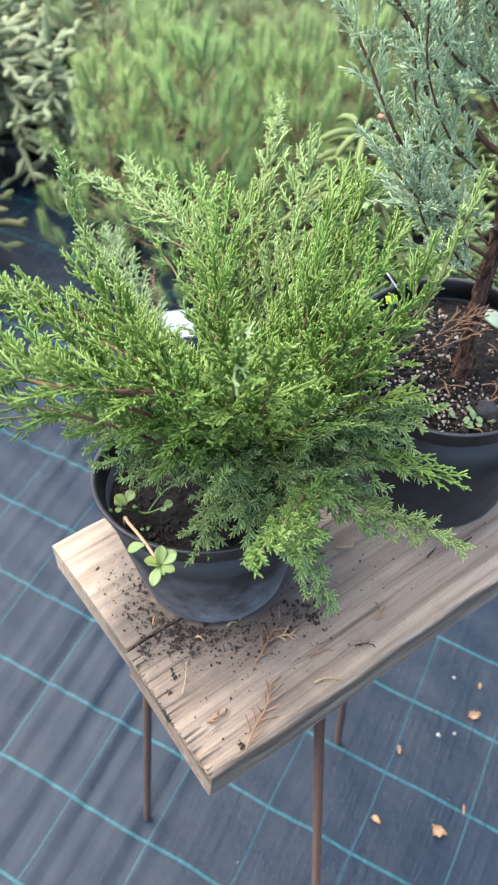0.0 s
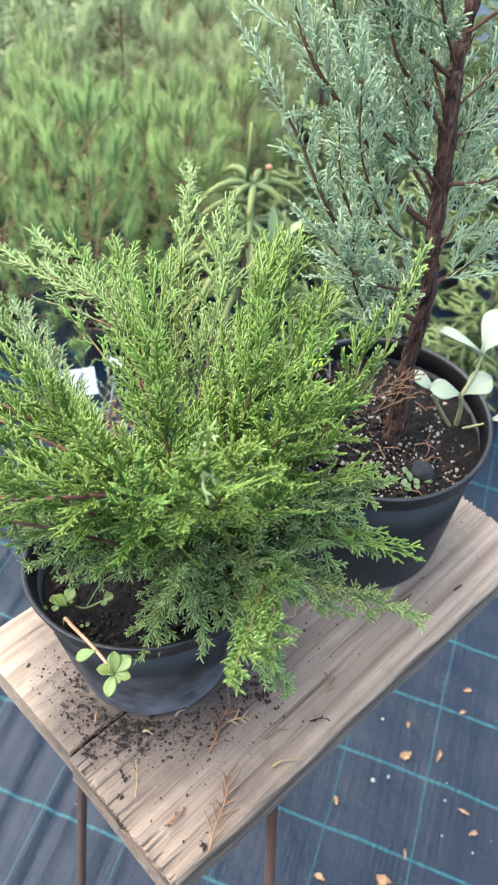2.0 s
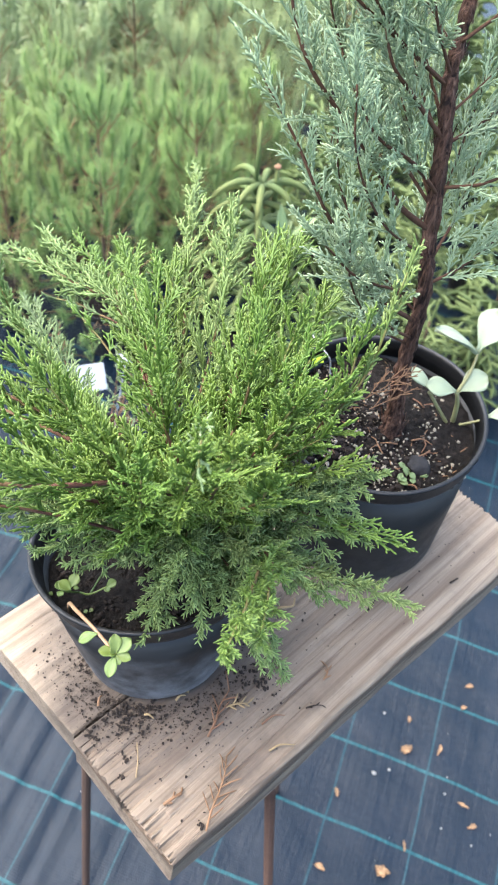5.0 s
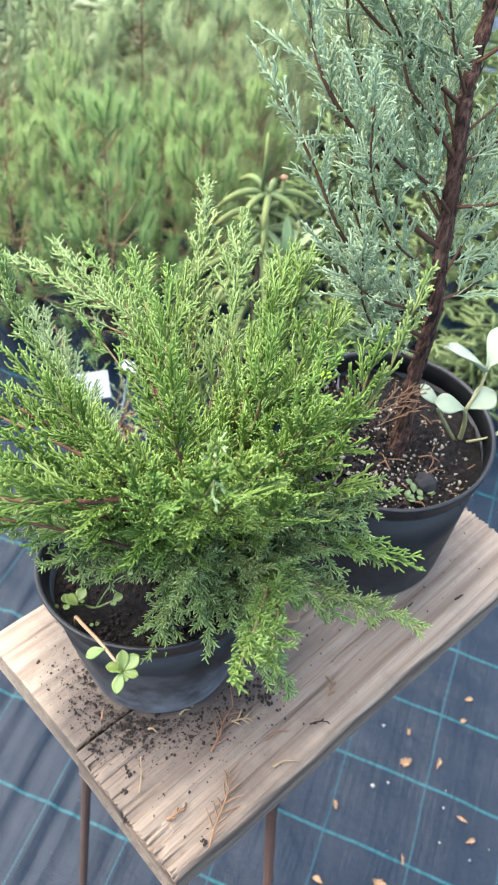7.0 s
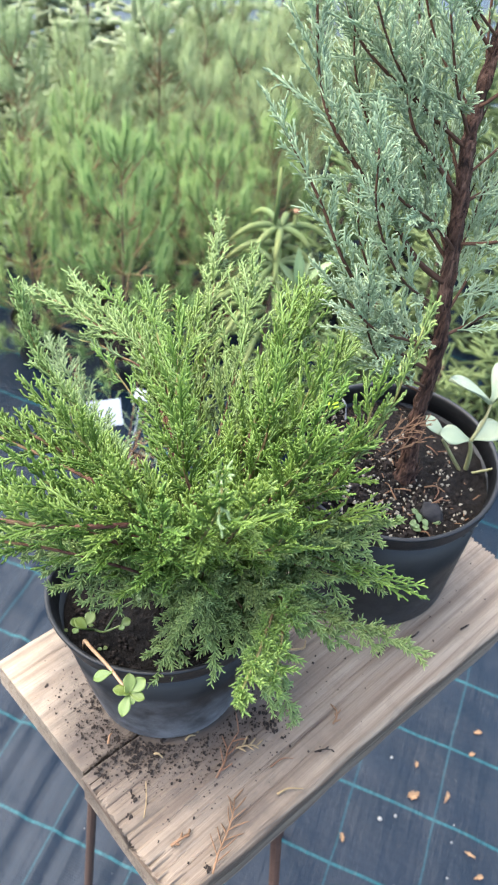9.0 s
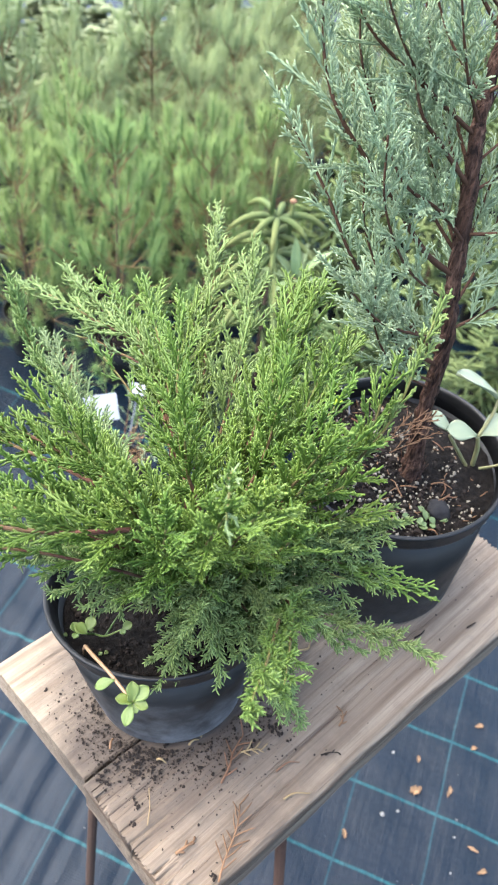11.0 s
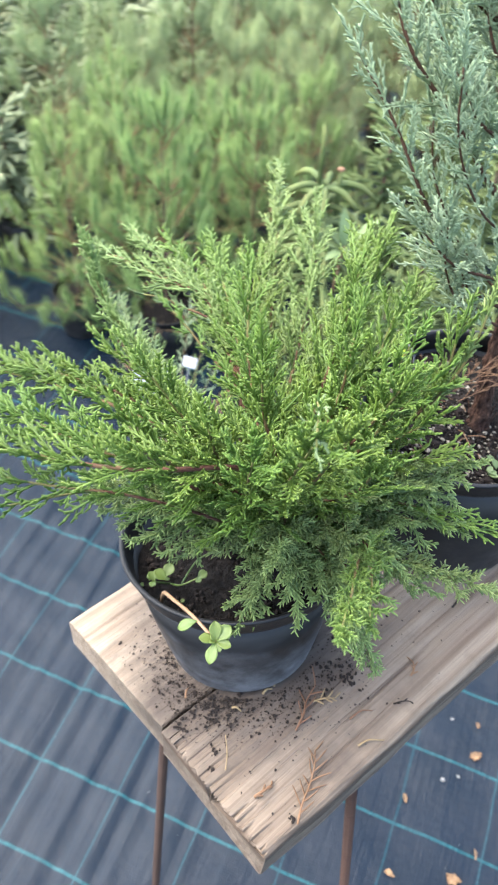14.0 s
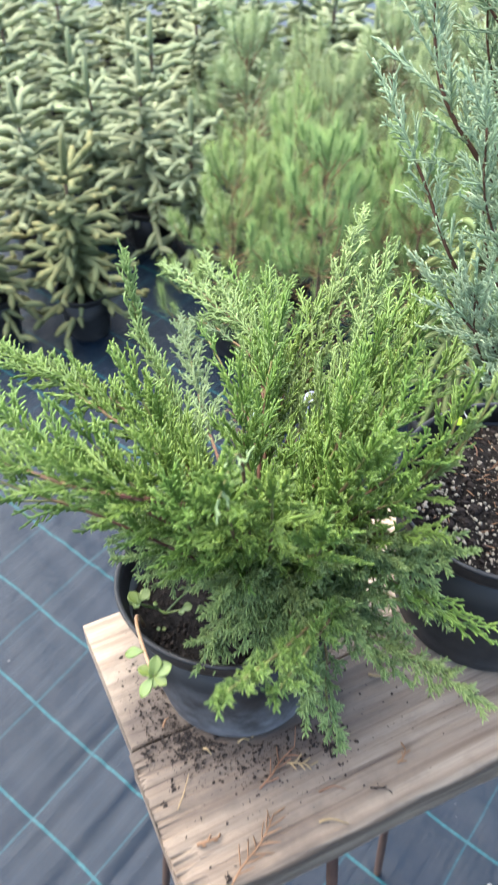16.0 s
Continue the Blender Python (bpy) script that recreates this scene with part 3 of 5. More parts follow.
def build_pot(parent, rb, rt, h, soil_depth, seg=72, rings=22, lean=(0.0, 0.0), mat=None):
    """A thin-walled plastic pot with soil; lean: how far its rim is pushed over, as the soft wall gives."""

    def give(V):
        V = np.array(V, float)
        up = np.clip(V[:, 2] / h, 0, 1.2)
        V[:, 2] -= (lean[0] * V[:, 0] + lean[1] * V[:, 1]) * up
        V[:, 0] += lean[0] * h * up
        V[:, 1] += lean[1] * h * up
        return V

    mat = mat or M_POT
    w = 0.0016
    sl = (rt - rb) / h
    rr = lambda z: rb + sl * z  # noqa: E731
    lip = h - 0.020
    body = [(0.0, 0.004), (rb * 0.55, 0.0045), (rb * 0.8, 0.004), (rb - 0.006, 0.0), (rb - 0.002, 0.0008), (rb, 0.004), (rr(0.03), 0.03), (rr(h * 0.5), h * 0.5), (rr(lip) - 0.001, lip),
            (rr(lip) - 0.001 - w, lip), (rr(h * 0.5) - w, h * 0.5), (rb - w, 0.006), (0.0, 0.006)]
    V, F = lathe(body, seg, 0.004)
    part_body = link_mesh("pot", give(V), F, mat, parent, "black plastic pot")
    rim = [(rr(lip) - 0.0012, lip), (rr(lip) + 0.0014, lip + 0.0006), (rr(lip) + 0.0020, lip + 0.003), (rt + 0.0022, h - 0.004), (rt + 0.0030, h - 0.0025), (rt + 0.0028, h - 0.0005), (rt + 0.0012, h), (rt - 0.0008, h - 0.0008), (rt - 0.0014, h - 0.003), (rr(lip) - 0.0032, lip), (rr(lip) - 0.0012, lip)]
    V, F = lathe(rim, seg, 0.004)
    link_mesh("rim", give(V), F, mat, part_body, "thickened pot rim")
    zs = h - soil_depth
    R = rr(zs) - w - 0.0008
    V, F = [(0, 0, zs + 0.008)], []
    sg = seg
    r2 = np.random.default_rng(int(h * 1e4))
    for i in range(1, rings + 1):
        for k in range(sg):
            a = 2 * math.pi * k / sg
            q = R * i / rings
            z = zs + 0.007 * (1 - (i / rings) ** 2) + 0.003 * noise.noise(Vector((q * math.cos(a) * 45, q * math.sin(a) * 45, h * 50))) + r2.normal() * 0.0011
            V.append((q * math.cos(a), q * math.sin(a), z))
    F += [[0, 1 + k, 1 + (k + 1) % sg] for k in range(sg)]
    F += [[1 + i * sg + k, 1 + (i + 1) * sg + k, 1 + (i + 1) * sg + (k + 1) % sg, 1 + i * sg + (k + 1) % sg] for i in range(rings - 1) for k in range(sg)]
    link_mesh("soil", give(V), F, M_SOIL, parent, "dark damp potting soil")
    return zs


# ---------------------------------------------------------------- limbs with foliage
def limb(parent, pts, r0, mat_wood, mat_leaf, lens=(0.055, 0.028), start=0.3, step=0.0062, thick=1.0, young=0.5, angle=48, up=0.5, kind="scale", spread_step=(0.0029, 0.0029), ratios=(0.29, 0.44), droop=0.0, flat=0.3):
    line = curve(pts, 28)
    seglen = np.linalg.norm(np.diff(line, axis=0), axis=1)
    total = seglen.sum()
    V, F, A = pipe(line, np.linspace(r0 * 0.72, 0.0007, len(line)), 7, 0.12)
    wood = link_mesh("branch", V, F, mat_wood, parent, "", A)
    n = max(int(total * (1 - start) / step), 3)
    s = start + (1 - start) * (np.arange(n) + rng.uniform(0.1, 0.9, n)) / n
    cum = np.r_[0, np.cumsum(seglen)] / total
    P = np.stack([np.interp(s, cum, line[:, k]) for k in range(3)], -1)
    tan = np.gradient(line, axis=0)
    T = unit(np.stack([np.interp(s, cum, tan[:, k]) for k in range(3)], -1))
    e, f = perp(T)
    ph = np.arange(n) * 2.4 + rng.uniform(0, 0.8, n)
    rad = np.cos(ph)[:, None] * e + np.sin(ph)[:, None] * f + np.array([0, 0, up])
    rad = unit(rad - T * (rad * T).sum(-1, keepdims=True))
    an = np.radians(angle) * rng.uniform(0.7, 1.2, n)[:, None] * (1.1 - 0.5 * s)[:, None]
    D = unit(np.cos(an) * T + np.sin(an) * rad + np.array([0, 0, -droop]))
    L = (lens[0] + (lens[1] - lens[0]) * s) * rng.uniform(0.7, 1.25, n)
    # the leader's own tip
    P, D, L = np.vstack([P, line[-1]]), np.vstack([D, T[-1]]), np.r_[L, lens[1] * 1.2]
    N = unit(np.cross(D, np.cross(D, np.array([0, 0, 1.0]))) * -1 + 0.5 * rng.normal(size=D.shape))
    if kind == "scale":
        soup = spray_soup(P, D, N, L, thick, spread_step, ratios, (25, 25), young, flat)
    else:
        soup = awl_soup(P, D, N, L)
    link_mesh("foliage", soup[0], soup[1], mat_leaf, wood, "", soup[2])
    return wood


POT_A = (-0.0446, 0.4636, 0.7965)
POT_B = (0.1735, 0.6140, 0.8035)
LEAN_B = (-0.058, -0.023)
# the pot rests on the front plank's edge and the sunken plank behind it, and so tips back
TIP_A = Vector((0, 0, 1)).rotation_difference(Vector((-0.067, 0.188, 1.0))).to_matrix()
TIP_BACK = np.array(TIP_A.transposed())


def build_green_juniper():
    root = thing("potted_juniper", "spreading bright green juniper in a black plastic pot on the stool", "potted plant", POT_A)
    root.matrix_basis = Matrix.Translation(POT_A) @ TIP_A.to_4x4()
    zs = build_pot(root, 0.0695, 0.1010, 0.1406, 0.034, mat=M_POT_SCUFFED)
    o = np.array(POT_A)
    base = np.array([0.0, 0.012, zs + 0.001])
    V, F, A = pipe(curve([base, base + (0.008, -0.006, 0.03), base + (0.014, -0.02, 0.075)], 10), np.linspace(0.0075, 0.005, 10), 9, 0.15)
    link_mesh("stem", V, F, M_TWIG, root, "red-brown woody stem")

    def go(pts, r=0.0030, **kw):
        kw = {"lens": (0.056, 0.030), **kw}
        kw["start"] = kw.get("start", 0.3) * 0.9
        limb(root, [base + (0, 0, 0.012)] + [TIP_BACK @ (np.array(p) - o) for p in pts], r, M_JTWIG, kw.pop("leaf", M_JUN), **kw)

    # to the left, over the fabric
    go([(-0.030, 0.450, 1.03), (-0.055, 0.411, 1.115), (-0.122, 0.388, 1.140), (-0.19, 0.40, 1.138), (-0.25, 0.43, 1.128), (-0.318, 0.46, 1.122)], 0.0034, start=0.30, lens=(0.055, 0.026), up=0.9)
    go([(-0.050, 0.470, 1.03), (-0.13, 0.50, 1.065), (-0.22, 0.55, 1.055), (-0.325, 0.60, 1.030)], 0.0034, start=0.4, lens=(0.044, 0.022), up=0.2)
    go([(-0.060, 0.480, 1.03), (-0.14, 0.52, 1.065), (-0.20, 0.55, 1.062), (-0.272, 0.58, 1.046)], 0.003, start=0.4, lens=(0.044, 0.022), up=0.2)
    go([(-0.060, 0.480, 1.02), (-0.13, 0.52, 1.055), (-0.234, 0.572, 1.052)], start=0.42, lens=(0.044, 0.022), up=0.2)
    go([(-0.070, 0.480, 1.03), (-0.11, 0.52, 1.06), (-0.156, 0.55, 1.088)], start=0.42, lens=(0.046, 0.022))
    go([(-0.075, 0.455, 0.99), (-0.13, 0.475, 0.995), (-0.17, 0.478, 1.003), (-0.225, 0.432, 1.043)], 0.0022, start=0.3, lens=(0.034, 0.014), step=0.010, up=-0.2)
    go([(-0.070, 0.430, 1.03), (-0.13, 0.410, 1.085), (-0.185, 0.41, 1.095), (-0.235, 0.42, 1.095)], 0.0020, start=0.3, lens=(0.040, 0.018), step=0.008, up=-0.1)
    go([(-0.070, 0.440, 1.04), (-0.12, 0.42, 1.10), (-0.19, 0.44, 1.120), (-0.265, 0.49, 1.112)], start=0.4)
    # the thin upright spike and the far left arms
    go([(-0.070, 0.490, 1.02), (-0.12, 0.55, 1.06), (-0.163, 0.592, 1.095), (-0.179, 0.612, 1.138)], 0.0026, start=0.45, lens=(0.036, 0.014), angle=30, step=0.0038, leaf=M_JFAR)
    go([(-0.045, 0.520, 1.01), (-0.071, 0.634, 1.062), (-0.124, 0.687, 1.054), (-0.175, 0.745, 1.036), (-0.215, 0.788, 1.015)], 0.0040, start=0.45, lens=(0.042, 0.016), up=0.3, angle=40, leaf=M_JFAR)
    go([(-0.045, 0.520, 1.01), (-0.080, 0.640, 1.058), (-0.12, 0.700, 1.058), (-0.156, 0.754, 1.054)], start=0.52, lens=(0.040, 0.018), up=0.2, angle=40, leaf=M_JFAR)
    go([(-0.045, 0.520, 1.01), (-0.075, 0.640, 1.056), (-0.12, 0.731, 1.060)], start=0.52, lens=(0.040, 0.018), up=0.2, angle=40)
    go([(-0.040, 0.520, 1.01), (-0.06, 0.61, 1.06), (-0.079, 0.692, 1.083)], start=0.50, lens=(0.040, 0.020), up=0.2, angle=40)
    go([(-0.060, 0.600, 1.045), (-0.115, 0.668, 1.042), (-0.146, 0.693, 1.032)], 0.002, start=0.68, lens=(0.016, 0.010), step=0.012, leaf=M_JPALE)
    go([(-0.050, 0.540, 1.03), (-0.09, 0.595, 1.058), (-0.114, 0.620, 1.073)], 0.002, start=0.6, lens=(0.022, 0.012), step=0.012)
    go([(-0.040, 0.500, 1.02), (-0.05, 0.56, 1.07), (-0.051, 0.61, 1.108)], start=0.42)
    go([(-0.060, 0.510, 0.99), (-0.12, 0.62, 0.975), (-0.155, 0.69, 0.975), (-0.178, 0.735, 0.978)], start=0.55, lens=(0.040, 0.022), leaf=M_JPALE, step=0.006)
    # the back, rising
    go([(-0.035, 0.520, 1.00), (-0.027, 0.65, 1.04), (-0.020, 0.74, 1.075), (-0.018, 0.815, 1.088)], 0.0036, start=0.4, lens=(0.055, 0.02), angle=36, leaf=M_JFAR)
    go([(-0.030, 0.520, 1.00), (0.0, 0.63, 1.045), (0.018, 0.745, 1.083)], start=0.42, leaf=M_JFAR)
    go([(-0.040, 0.520, 1.00), (-0.045, 0.62, 1.035), (-0.038, 0.69, 1.058)], start=0.4)
    go([(-0.040, 0.520, 1.00), (-0.065, 0.64, 1.03), (-0.080, 0.725, 1.043)], start=0.5, up=0.2)
    go([(-0.010, 0.520, 1.02), (0.03, 0.60, 1.062), (0.052, 0.67, 1.097)], start=0.4)
    go([(0.0, 0.520, 1.02), (0.04, 0.60, 1.072), (0.067, 0.67, 1.108)], start=0.4)
    go([(0.0, 0.500, 1.02), (0.05, 0.55, 1.072), (0.085, 0.595, 1.110)], start=0.4)
    go([(-0.01, 0.510, 1.03), (0.02, 0.56, 1.09), (0.035, 0.60, 1.135)], start=0.4)
    # to the right, before the blue juniper
    go([(0.0, 0.480, 1.00), (0.055, 0.49, 1.055), (0.100, 0.50, 1.125), (0.120, 0.527, 1.205)], 0.0026, start=0.5, lens=(0.038, 0.016), angle=28, step=0.010, leaf=M_JFAR)
    go([(0.01, 0.480, 1.00), (0.05, 0.485, 1.05), (0.085, 0.495, 1.105), (0.095, 0.51, 1.150)], start=0.4, lens=(0.05, 0.024))
    go([(0.0, 0.480, 1.00), (0.05, 0.46, 1.02), (0.095, 0.46, 1.050)], start=0.4, leaf=M_JUV, kind="awl", step=0.007)
    for p in ((0.06, 0.5, 1.148), (0.073, 0.48, 1.129), (0.07, 0.46, 1.108), (0.052, 0.53, 1.148), (0.079, 0.45, 1.085), (0.042, 0.44, 1.164)):
        m = np.array(p) * 0.5 + np.array([0.0, 0.475, 1.0]) * 0.5 + (0.0, 0.0, 0.008)
        go([m, p], 0.0022, start=0.4, lens=(0.042, 0.022))
    # the middle, rising towards the viewer
    go([(-0.030, 0.440, 1.03), (-0.030, 0.40, 1.11), (-0.024, 0.362, 1.195)], 0.0034, start=0.36, young=0.72)
    go([(-0.020, 0.450, 1.02), (-0.008, 0.41, 1.11), (-0.002, 0.378, 1.182)], start=0.36, young=0.72)
    go([(-0.060, 0.450, 1.04), (-0.075, 0.425, 1.11), (-0.081, 0.405, 1.160)], start=0.36, young=0.72)
    go([(0.0, 0.470, 1.02), (0.03, 0.455, 1.09), (0.046, 0.448, 1.142)], start=0.36, young=0.72)
    go([(-0.030, 0.470, 1.04), (-0.042, 0.475, 1.10), (-0.046, 0.478, 1.150)], start=0.36, young=0.72)
    go([(-0.010, 0.480, 1.03), (0.015, 0.50, 1.09), (0.022, 0.515, 1.140)], start=0.36, young=0.72)
    go([(-0.050, 0.450, 1.03), (-0.10, 0.43, 1.09), (-0.135, 0.43, 1.135)], start=0.36, young=0.72)
    go([(-0.040, 0.440, 1.03), (-0.055, 0.40, 1.10), (-0.055, 0.375, 1.165)], start=0.4)
    go([(-0.010, 0.450, 1.02), (0.02, 0.42, 1.08), (0.025, 0.40, 1.125)], start=0.4)
    go([(-0.060, 0.470, 1.04), (-0.10, 0.48, 1.09), (-0.125, 0.49, 1.125)], start=0.36, young=0.72)
    # low ones: hanging over the boards, dark and prickly inside
    go([(0.0, 0.450, 0.99), (0.030, 0.420, 1.022), (0.016, 0.355, 1.070), (-0.005, 0.292, 1.120)], 0.0030, start=0.42, lens=(0.024, 0.012), leaf=M_JUVB, kind="awl", up=0.0, step=0.0058)
    go([(0.005, 0.450, 0.99), (0.036, 0.412, 1.030), (0.030, 0.365, 1.062), (0.020, 0.320, 1.085)], 0.0024, start=0.5, lens=(0.022, 0.012), leaf=M_JUVB, kind="awl", up=0.1, step=0.008)
    go([(0.01, 0.460, 0.975), (0.035, 0.425, 0.965), (0.044, 0.398, 0.935), (0.058, 0.384, 0.902)], 0.0018, start=0.45, lens=(0.022, 0.014), leaf=M_JUV, kind="awl", up=-0.2)
    go([(0.02, 0.460, 0.975), (0.068, 0.43, 0.985), (0.138, 0.405, 0.981)], 0.0026, start=0.45, lens=(0.042, 0.018), leaf=M_JUV, kind="awl", angle=36)
    go([(0.03, 0.470, 1.01), (0.07, 0.45, 1.030), (0.127, 0.430, 1.025)], 0.0026, start=0.45, lens=(0.042, 0.018), angle=36)
    low = [(0.059, 0.45, 1.068), (0.075, 0.45, 1.055), (-0.127, 0.46, 1.007), (-0.102, 0.46, 1.023), (-0.149, 0.47, 1.014), (-0.08, 0.45, 1.02), (-0.063, 0.44, 1.009), (-0.113, 0.45, 0.991), (-0.086, 0.44, 0.996), (-0.045, 0.405, 0.968), (-0.012, 0.402, 0.995), (0.022, 0.388, 0.972), (-0.03, 0.40, 1.05), (0.04, 0.42, 1.02), (0.06, 0.45, 0.99), (-0.02, 0.42, 1.02), (0.01, 0.41, 1.045), (0.02, 0.395, 0.99), (0.07, 0.42, 0.985), (0.085, 0.44, 1.02)]
    for p in low:
        m = (np.array(p) + np.array([-0.02, 0.465, 0.99])) / 2 + (0, 0, 0.012)
        go([m, p], 0.0020, start=0.3, lens=(0.042, 0.028), leaf=M_JUV, kind="awl", up=-0.1, step=0.006)
    # brown stubs and one bleached tip
    go([(-0.030, 0.440, 1.04), (-0.022, 0.395, 1.17), (-0.022, 0.378, 1.212), (-0.024, 0.352, 1.205)], 0.0020, start=0.84, lens=(0.008, 0.005), leaf=M_PALELEAF, step=0.008, up=-0.3)
    return root


def build_blue_juniper():
    root = thing("potted_blue_juniper", "upright blue-grey juniper with brown trunk in a black plastic pot", "potted plant", POT_B)
    zs = build_pot(root, 0.0886, 0.0990, 0.1790, 0.026, lean=LEAN_B)
    o = np.array(POT_B)
    trunk = [(0.176, 0.598, POT_B[2] + zs - 0.004), (0.174, 0.605, 1.00), (0.172, 0.612, 1.045), (0.173, 0.62, 1.112), (0.168, 0.635, 1.165), (0.163, 0.65, 1.231), (0.160, 0.665, 1.277), (0.167, 0.69, 1.327), (0.178, 0.72, 1.40), (0.185, 0.74, 1.50), (0.19, 0.75, 1.62)]
    line = curve(np.array(trunk) - o, 90)
    rad = np.interp(np.linspace(0, 1, 90), [0, 0.08, 0.2, 0.5, 1], [0.0130, 0.0084, 0.0067, 0.0058, 0.0030])
    V, F, A = pipe(line, rad * (1 + 0.09 * np.sin(np.arange(90) * 1.7)), 16, 0.20)
    link_mesh("trunk", V, F, M_BARK, root, "red-brown trunk with peeling bark")

    # loose strips of bark
    n = 110
    k = rng.integers(3, 75, n)
    th = rng.uniform(0, 2 * np.pi, n)
    ring = np.stack([np.cos(th), np.sin(th), 0 * th], -1)
    p = line[k] + ring * (rad[k] * 1.0)[:, None]
    d = unit(line[np.minimum(k + 4, 89)] - line[k]) + ring * 0.12
    V, F, A = shoots(p, unit(d), rng.uniform(0.006, 0.016, n), 0.0008, 0.0004, 0.1)
    tagged(link_mesh("loose_bark", V, F, M_BARK, root, "peeling bark strips", A), kind="stuff")

    def go(pts, r=0.0026, **kw):
        kw = {"lens": (0.056, 0.034), "kind": "scale", "step": 0.0064, "young": 0.75, "angle": 42, "up": 0.6, "start": 0.16, "thick": 0.74, "spread_step": (0.0027, 0.0032), "ratios": (0.23, 0.45), "flat": 0.5, **kw}
        limb(root, [np.array(p) - o for p in pts], r * 0.88, M_BLUETWIG, M_BLUE, **kw)

    go([(0.168, 0.635, 1.165), (0.134, 0.63, 1.192), (0.100, 0.625, 1.236), (0.073, 0.62, 1.267), (0.046, 0.62, 1.301), (0.033, 0.63, 1.331), (0.024, 0.64, 1.385)], 0.0042, start=0.22)
    go([(0.173, 0.616, 1.085), (0.118, 0.60, 1.130), (0.095, 0.60, 1.168), (0.067, 0.592, 1.212), (0.043, 0.60, 1.255), (0.012, 0.62, 1.297)], 0.0034, start=0.25, lens=(0.045, 0.022))
    go([(0.167, 0.640, 1.195), (0.135, 0.62, 1.232), (0.098, 0.60, 1.262), (0.075, 0.60, 1.295)], 0.003, start=0.2)
    go([(0.163, 0.650, 1.235), (0.130, 0.645, 1.270), (0.105, 0.64, 1.300), (0.092, 0.66, 1.350)], 0.0032, start=0.2)
    go([(0.160, 0.662, 1.270), (0.110, 0.66, 1.305), (0.060, 0.66, 1.345), (0.04, 0.67, 1.39)], 0.003)
    go([(0.173, 0.620, 1.112), (0.140, 0.592, 1.138), (0.100, 0.575, 1.162), (0.070, 0.572, 1.192)], 0.0026)
    go([(0.172, 0.612, 1.070), (0.140, 0.595, 1.100), (0.110, 0.582, 1.150)], 0.0022, lens=(0.04, 0.022))
    go([(0.163, 0.650, 1.231), (0.195, 0.675, 1.236), (0.238, 0.70, 1.255)], 0.0026)
    go([(0.172, 0.622, 1.120), (0.208, 0.64, 1.130), (0.250, 0.67, 1.148)], 0.0026)
    go([(0.166, 0.642, 1.20), (0.20, 0.63, 1.215), (0.235, 0.63, 1.245)], 0.0026)
    go([(0.171, 0.625, 1.14), (0.195, 0.66, 1.165), (0.215, 0.70, 1.20)], 0.0024)
    go([(0.168, 0.635, 1.18), (0.15, 0.68, 1.215), (0.13, 0.72, 1.26)], 0.0024)
    go([(0.163, 0.652, 1.24), (0.145, 0.70, 1.28), (0.12, 0.735, 1.33)], 0.0024)
    go([(0.168, 0.64, 1.18), (0.135, 0.66, 1.215), (0.095, 0.68, 1.26), (0.07, 0.69, 1.31)], 0.0026)
    go([(0.160, 0.665, 1.277), (0.135, 0.65, 1.32), (0.115, 0.645, 1.37)], 0.0024)
    go([(0.162, 0.67, 1.30), (0.20, 0.68, 1.33), (0.235, 0.69, 1.37)], 0.0024)
    go([(0.167, 0.69, 1.33), (0.13, 0.69, 1.37), (0.09, 0.70, 1.42)], 0.0026)
    go([(0.175, 0.71, 1.38), (0.22, 0.72, 1.42), (0.25, 0.73, 1.47)], 0.0024)
    go([(0.178, 0.72, 1.40), (0.14, 0.73, 1.45), (0.11, 0.74, 1.51)], 0.0024)
    go([(0.182, 0.73, 1.45), (0.17, 0.76, 1.50), (0.16, 0.78, 1.56)], 0.0024)
    go([(0.187, 0.745, 1.55), (0.19, 0.75, 1.60), (0.192, 0.752, 1.66)], 0.003, start=0.05)
    # thinner branches between the main ones
    g = np.random.default_rng(17)
    for k in range(16):
        i = int(np.interp(k / 15, [0, 1], [20, 80]))
        b, a = line[i] + o, radians((195, 150, 100, 215, 60, 170, 130, 20)[k % 8] + g.uniform(-18, 18))
        ln = g.uniform(0.10, 0.16)
        out = np.array([math.cos(a), math.sin(a) * 0.8, 0.0])
        go([b, b + out * ln * 0.45 + (0, 0, 0.35 * ln), b + out * ln * 0.75 + (0, 0, 0.8 * ln), b + out * ln * 0.85 + (0, 0, 1.2 * ln)], 0.0018, lens=(0.046, 0.026), step=0.0075)
    # dead brown spray low on the trunk
    P = np.array([(0.134, 0.582, 1.022), (0.140, 0.578, 1.014), (0.142, 0.590, 1.034)]) - o
    D = unit(np.array([(0.80, 0.15, 0.55), (0.85, 0.2, 0.45), (0.9, 0.1, 0.35)]))
    soup = spray_soup(P, D, np.array([(0.0, -0.6, 0.8)] * 3), np.array([0.050, 0.045, 0.040]), 0.6, (0.0062, 0.0070), (0.46, 0.50))
    link_mesh("dead_spray", soup[0], soup[1], M_DRY, root, "dead brown juniper spray", soup[2])
    return root


green_juniper = build_green_juniper()
blue_juniper = build_blue_juniper()


# ---------------------------------------------------------------- nursery plants in rows behind
def small_pot(parent, r=0.075, h=0.15):
    build_pot(parent, r * 0.8, r, h, 0.02, 22, 4)


